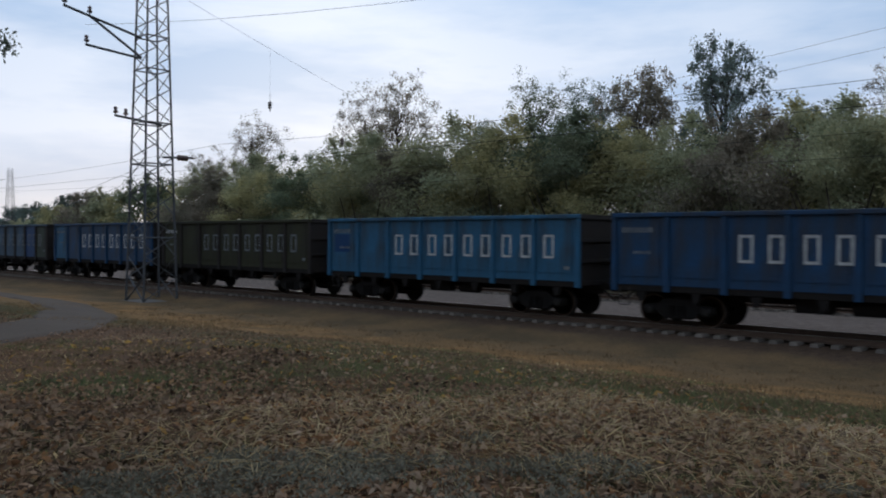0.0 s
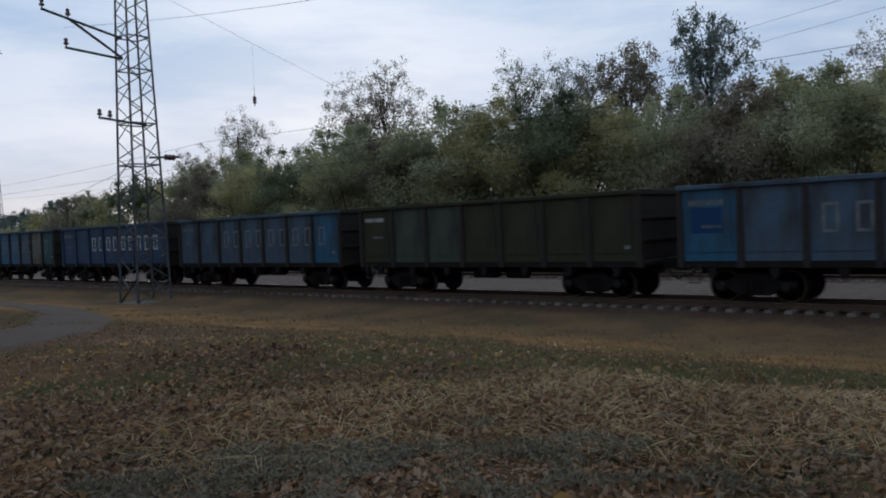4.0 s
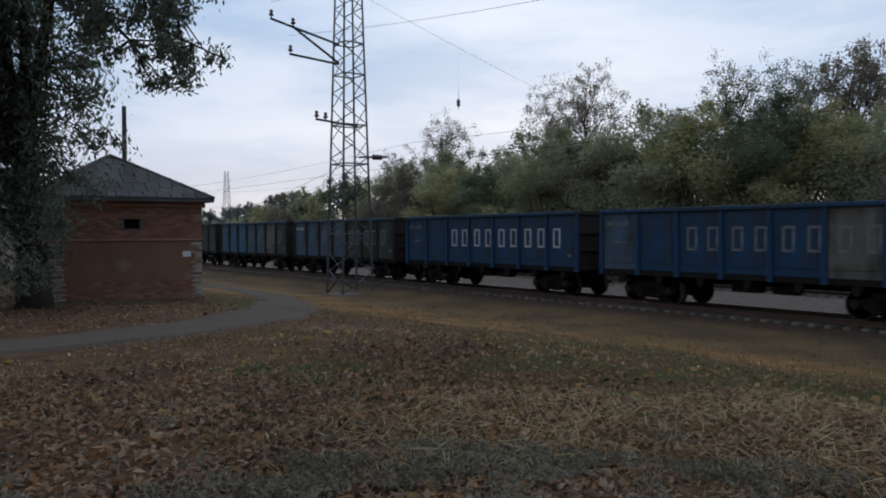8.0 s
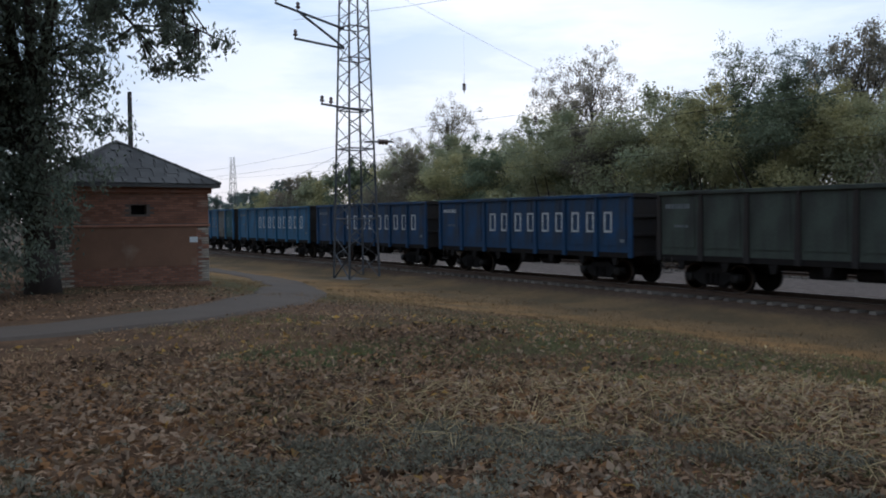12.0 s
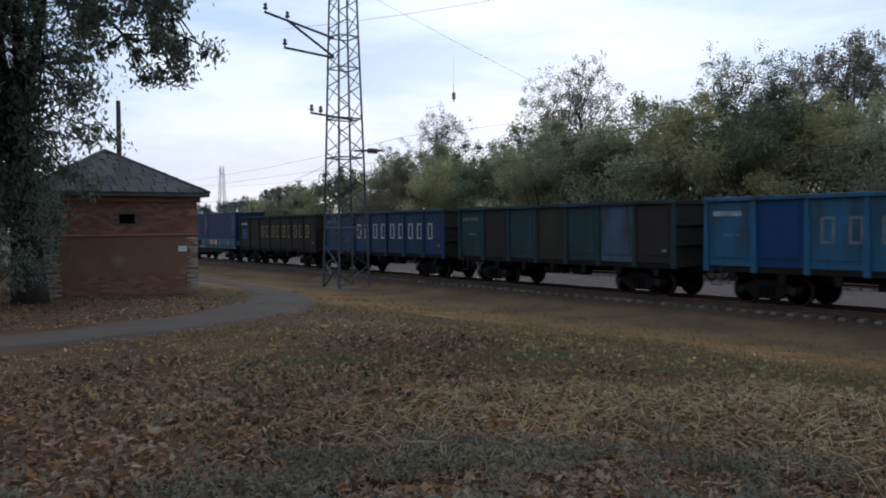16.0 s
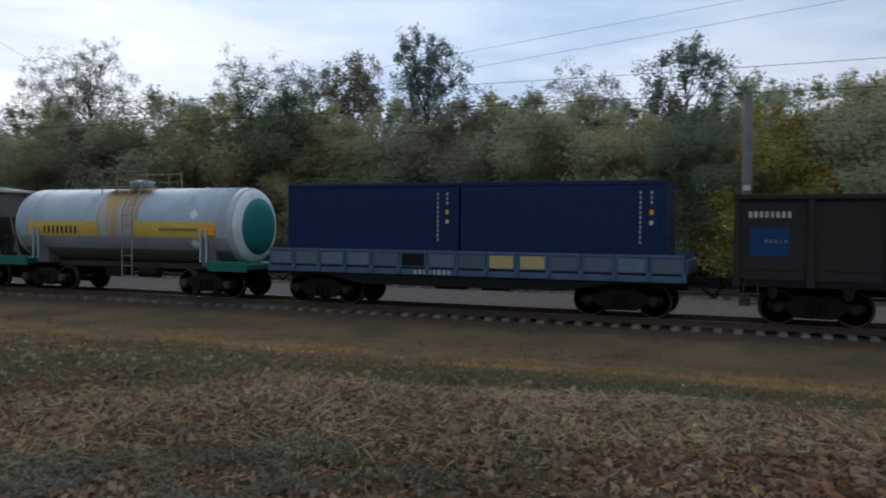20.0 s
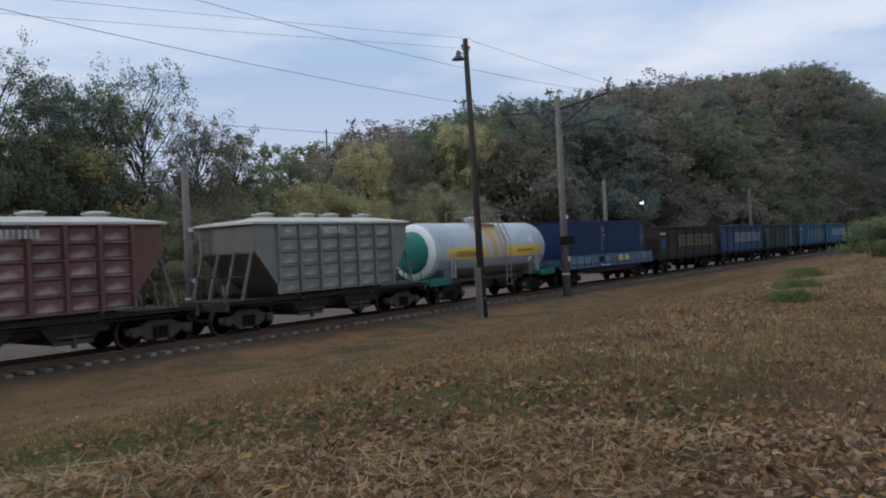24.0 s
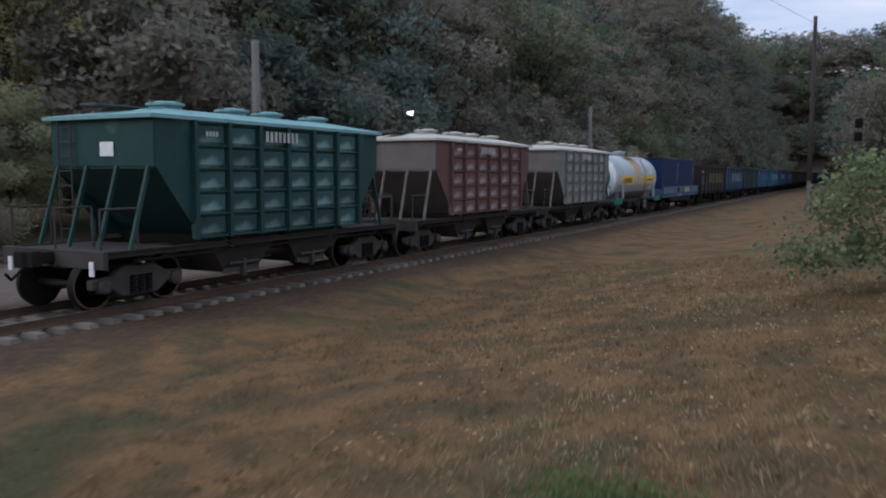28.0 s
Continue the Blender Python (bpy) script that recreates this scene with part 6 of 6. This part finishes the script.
def near_tree():
    """The big tree beside the hut, whose boughs hang into the view; unseen upper boughs are added for shade."""
    random.seed(31)
    bx, by = -24.6, 3.6
    ob = thing("tree", "large dark tree beside the hut with hanging leafy boughs", "tree", at=pose(bx, by, ground_z(bx, by)))
    trunk = Solid()
    trunk.tube((0, 0, -0.3), (-0.05, -0.05, 1.2), 0.52, 0.4, 14).tube((-0.05, -0.05, 1.2), (-0.1, -0.2, 4.2), 0.4, 0.34, 14)
    crown, skin = [], []
    # bearing, elevation, distance of clumps along each bough
    boughs = [[(86, 9, 25), (82.5, 15, 24), (78.3, 17, 22.5), (75.4, 15.8, 22), (74.0, 12.4, 22)], [(87, 12, 25), (84.5, 13, 24.5), (83.0, 9.5, 24.5), (82.8, 6.8, 25)], [(90, 11, 25.5), (88, 16, 24.5), (85, 18.5, 23.5), (80, 18.8, 22)],
              [(92, 6, 25), (89, 4.6, 24.2), (86.6, 3.0, 24.0)], [(94, 9, 24), (92, 3.5, 23.5), (90.5, 0.8, 24)], [(90, 14, 24), (87, 14.5, 24), (85.4, 10.5, 24)], [(86, 10, 24.5), (83, 8, 24.5), (81.4, 6.4, 24.8)], [(86, 15, 24), (82, 13, 24), (80.8, 10.5, 24.2)], [(89, 8, 24), (87, 4, 24.4)], [(97, 14, 24), (98, 18, 22)], [(87, 6.5, 25.5), (85.4, 5.0, 25.4)],
              # boughs that climb past 20 degrees are out of view, added to darken hut and path
              [(95, 6, 24), (93, 2, 23.5), (92, -0.5, 23.5)], [(92, 8, 25), (90, 6.5, 24.5), (88.5, 8.5, 24)], [(93, 18, 24), (88, 23, 23), (82, 26, 21), (76, 28, 18)], [(98, 20, 22), (95, 27, 20), (90, 32, 18)], [(88, 20, 27), (83, 21, 28), (79, 22, 28)], [(92, 18, 29), (87, 17.5, 31)],
              [(90, 8, 24.5), (87, 3, 24), (85.5, 0, 24), (85.2, 1.2, 24)], [(84, 17, 23), (79, 17, 22), (75.5, 16, 21.5), (73, 14.5, 21.5), (72, 12.5, 21.5)], [(82, 16, 23), (78, 14.5, 22.5), (76, 12.5, 22.3)], [(80, 18.5, 22.5), (74.5, 18, 21.5), (71.8, 16.5, 21.3)], [(88, 10, 25), (85, 6, 24.5), (83.8, 4.0, 24.5), (84.0, 2.2, 24.5)], [(87, 12, 25), (83.5, 11, 25), (82.2, 8, 25)],
              [(87, 6, 25), (84, 7.5, 25), (82.5, 4.5, 25.2)]]
    for bough in boughs:
        last = Vector((-0.1, -0.2, 4.0))
        r = 0.17
        for j, (bearing, el, d) in enumerate(bough):
            a, e = radians(bearing), radians(el)
            p = Vector((-math.sin(a) * math.cos(e) * d - bx, math.cos(a) * math.cos(e) * d - by, 2.58 + math.sin(e) * d - ground_z(bx, by)))
            trunk.tube(last, p, r, r * 0.6, 7)
            slim = bearing < 80
            for _ in range(7 if slim else 12):
                spread = 0.55 if slim else 1.2
                drift = [max(-1.5, min(1.5, random.gauss(0, 1))) for _ in range(3)]
                q = p + Vector((drift[0] * spread, drift[1] * spread, drift[2] * spread * 0.9 - 0.25))
                trunk.tube(p, q, 0.03, 0.012, 4)
                crown.append(blob(q, random.uniform(0.35, 0.8) * (0.75 if slim else 1.25), 85 if slim else 105, 1.1, 0.1))
            last, r = p, r * 0.6
    part("trunk", trunk, "bark", ob, smooth=True)
    part("crown", card_mesh("crown", np.concatenate(crown), 0.08, droop=0.45, aspect=0.38), "leaf_near", ob)
    return ob


near_tree()


def green_bush(x, y, height, spread, label, leaves=2600, size=0.09, leaf="leaf_fresh"):
    random.seed(int(x * 10))
    st, fo = bush_meshes(height, spread, leaves, size, seed=int(x * 7) + 3, clumps=54)
    ob = thing("bush", label, "bush", at=pose(x, y, ground_z(x, y)))
    part("trunk", st, "bark", ob)
    part("foliage", fo, leaf, ob)
    return ob


green_bush(58.0, 9.2, 2.3, 2.3, "dull green leafy bush on the bank", 13000, 0.055, "leaf_fresh")
for wx, wy, wh, ws in ((20.5, 5.5, 0.15, 0.8), (26.0, 6.5, 0.14, 0.8), (32.4, 7.6, 0.13, 0.8), (40.2, 9.4, 0.13, 0.7), (47.0, 11.5, 0.16, 0.9)):
    green_bush(wx, wy, wh, ws, "low green weed clump in the dry grass", 2200, 0.026, "leaf_weed")


def scatter(name, n, region, size, mat, label, lift=0.015, flat=0.75, aspect=0.55, keep=None):
    """Loose pieces strewn over the ground. region: x from, x to, y from, y to."""
    x0, x1, y0, y1 = region
    pts = []
    while len(pts) < n:
        x, y = random.uniform(x0, x1), random.uniform(y0, y1)
        if keep and not keep(x, y):
            continue
        if "lea" in name and 1.5 < x < 26 and y < 10 and random.random() < 0.5:  # thinner on the grassy side
            continue
        pts.append((x, y, ground_z(x, y) + lift + random.uniform(0, lift)))
    me = card_mesh(name, np.array(pts), size, flat=flat, aspect=aspect)
    me.materials[0] = M[mat]
    return tagged(new(name, me), label, "ground cover", kind="stuff")


def blades(name, n, region, height, width, mat, label, keep=None, lean=0.5):
    """Upright blades, three corners each, in small tufts."""
    x0, x1, y0, y1 = region
    v, f = [], []
    tuft = 0
    while len(f) < n:
        cx, cy = random.uniform(x0, x1), random.uniform(y0, y1)
        if keep and not keep(cx, cy):
            continue
        for _ in range(random.randint(4, 9)):
            x, y = cx + random.gauss(0, 0.07), cy + random.gauss(0, 0.07)
            h, a = height * random.uniform(0.4, 1.3), random.uniform(0, 6.28)
            z = ground_z(x, y) - 0.01
            dx, dy = math.cos(a) * width, math.sin(a) * width
            lx, ly = random.gauss(0, lean) * h, random.gauss(0, lean) * h
            o = len(v)
            v += [(x - dx, y - dy, z), (x + dx, y + dy, z), (x + lx, y + ly, z + h)]
            f.append((o, o + 1, o + 2))
    me = bpy.data.meshes.new(name)
    me.from_pydata(v, [], f)
    me.materials.append(M[mat])
    return tagged(new(name, me), label, "grass", kind="stuff")


def patchy(freq, level, seed):
    return lambda x, y: noise.noise((x * freq, y * freq, seed)) > level and not (x < -9 and abs(y - (-x - 11) * 0.75) < 0.9)


def near_zone(r0, r1, chance=0.0):
    """The belt of ground between two distances from where the film was taken; a few pieces stray past it."""
    return lambda x, y: not_path(x, y) and (r0 < math.hypot(x, y) + 1.2 * noise.noise((x * 0.5, y * 0.5, 40)) < r1 or random.random() < chance)


def not_path(x, y):
    return x > -11.6 or y > 1.2 - (x + 11.6) * 0.78 + 0.7


random.seed(77)
scatter("leaf_litter", 40000, (-18, 14, -2, 12), 0.030, "litter", "fallen brown leaves on the grass", flat=0.55, keep=lambda x, y: near_zone(0, 8.6, 0.22)(x, y) and (x < 1.5 or random.random() < 0.5))
scatter("leaf_litter", 18000, (-10, 9, -2, 7), 0.042, "litter", "fallen brown leaves on the grass", flat=0.5, keep=patchy(0.6, -0.1, 8))
scatter("leaf_litter", 9000, (-34, -10, -6, 9), 0.045, "litter", "fallen leaves beside the path", flat=0.6, keep=lambda x, y: not not_path(x, y) and x < -15.4)
scatter("leaf_litter", 7000, (12, 62, 2, 17), 0.03, "litter", "fallen leaves on the bank", flat=0.6)
scatter("leaf_litter", 9000, (-9, 26, 0, 9), 0.045, "litter_rust", "fallen rust-brown leaves on the grass", flat=0.5, keep=near_zone(0, 8.4, 0.12))
scatter("leaf_litter", 7000, (2, 26, 0, 9), 0.042, "litter", "fallen brown leaves on the grass", flat=0.5, keep=patchy(0.4, -0.1, 21))
scatter("pale_leaves", 9000, (-9, 26, 0, 9), 0.042, "litter_pale", "fallen pale curled leaves", flat=0.4, keep=near_zone(0, 8.2, 0.12))
scatter("yellow_leaves", 700, (-12, 12, 1.3, 9), 0.05, "litter_gold", "scattered fallen yellow leaves", flat=0.6, keep=not_path)
scatter("straw_litter", 7000, (-9, 24, 1.6, 9), 0.075, "straw", "dry straw stalks lying in the grass", lift=0.03, aspect=0.025, flat=0.7, keep=near_zone(5.2, 8.4, 0.06))
scatter("straw_litter", 6500, (-6, 9, 2.6, 8.5), 0.12, "straw", "band of raked straw in the grass", lift=0.045, aspect=0.024, flat=0.6, keep=near_zone(5.6, 8.2))
scatter("pale_leaves", 900, (-12, 40, 2, 15), 0.03, "straw", "pale dry leaves in the grass", flat=0.5)
blades("green_grass", 34000, (-9, 12, 3, 11), 0.06, 0.007, "grass_green", "band of short green grass", keep=near_zone(8.2, 10.4))
blades("turf", 16000, (-6, 14, 2, 9), 0.05, 0.006, "grass_turf", "short turf among the leaves", keep=near_zone(5.5, 8.6))
blades("turf", 22000, (1, 22, 2.5, 9.5), 0.06, 0.006, "grass_turf", "yellowing turf among the leaves", keep=patchy(0.5, -0.15, 52))
blades("green_grass", 12000, (1, 22, 2.5, 9.5), 0.05, 0.007, "grass_green", "green tufts among the leaves", keep=patchy(0.7, 0.1, 53))
scatter("leaf_litter", 2500, (0, 22, 2.5, 9), 0.06, "litter_rust", "large fallen leaves in the turf", flat=0.5)
blades("turf", 30000, (-15, 14, 3, 14), 0.05, 0.007, "grass_turf", "short olive-brown turf", keep=near_zone(9.0, 13.5))
blades("green_grass", 26000, (-13, 16, 3.5, 15), 0.06, 0.006, "grass_green", "short green grass in patches", keep=patchy(0.33, 0.05, 2))
blades("sere_grass", 16000, (-13, 12, -2, 8), 0.06, 0.004, "straw", "thin sere grass among the leaves", keep=patchy(0.4, -0.2, 12))
blades("dry_grass", 42000, (-34, 62, 8, 20.0), 0.10, 0.009, "grass_dry", "short sere grass on the bank", keep=patchy(0.25, -0.35, 4))
blades("dry_grass", 90000, (8, 70, 1, 20), 0.09, 0.007, "grass_dry", "dry grass on the bank", keep=lambda x, y: -1.5 < y - x * 0.19 < 10 and noise.noise((x * 0.4, y * 0.4, 5)) > -0.35)
blades("straw_grass", 22000, (8, 70, 1, 18), 0.11, 0.005, "straw", "pale straw stalks on the bank", keep=lambda x, y: -1.5 < y - x * 0.19 < 6 and noise.noise((x * 0.3, y * 0.3, 15)) > 0.0)
blades("green_grass", 20000, (8, 70, 1, 20), 0.06, 0.006, "grass_green", "green grass in patches on the bank", keep=lambda x, y: -1.5 < y - x * 0.19 < 9 and noise.noise((x * 0.22, y * 0.22, 25)) > 0.12)
blades("tall_grass", 14000, (9, 70, 1, 20), 0.17, 0.006, "grass_dry", "taller sere grass tufts on the bank", keep=lambda x, y: -1.5 < y - x * 0.19 < 9 and noise.noise((x * 0.8, y * 0.8, 45)) > 0.12)
scatter("pale_leaves", 5000, (14, 66, 2, 17), 0.03, "litter_pale", "fallen pale leaves on the bank", flat=0.4, keep=lambda x, y: -1.5 < y - x * 0.19 < 6)
scatter("weeds", 19000, (-9, -0.5, -2, 5.8), 0.022, "sage", "low grey-green weeds", lift=0.035, flat=0.1, aspect=0.35, keep=lambda x, y: math.hypot(x, y) < 6.9 and 0.7 * noise.noise((x * 0.6, y * 0.6, 6)) + 0.9 * noise.noise((x * 2.4, y * 2.4, 16)) + random.uniform(-0.22, 0.22) > 0.16 + 0.25 * max(0.0, x + 3.0) + 0.5 * max(0.0, math.hypot(x, y) - 5.6))

railway("railway_track", TRACK, "railway track with concrete sleepers on dusty ballast", -62, 103)
railway("far_railway_track", TRACK2, "second railway track beyond the train", -62, 103)


def motions():
    for ob, centre in CARS:
        walk(ob, [(float(t), pose(START + centre + SPEED * t, TRACK, 0)) for t in range(29)])


motions()
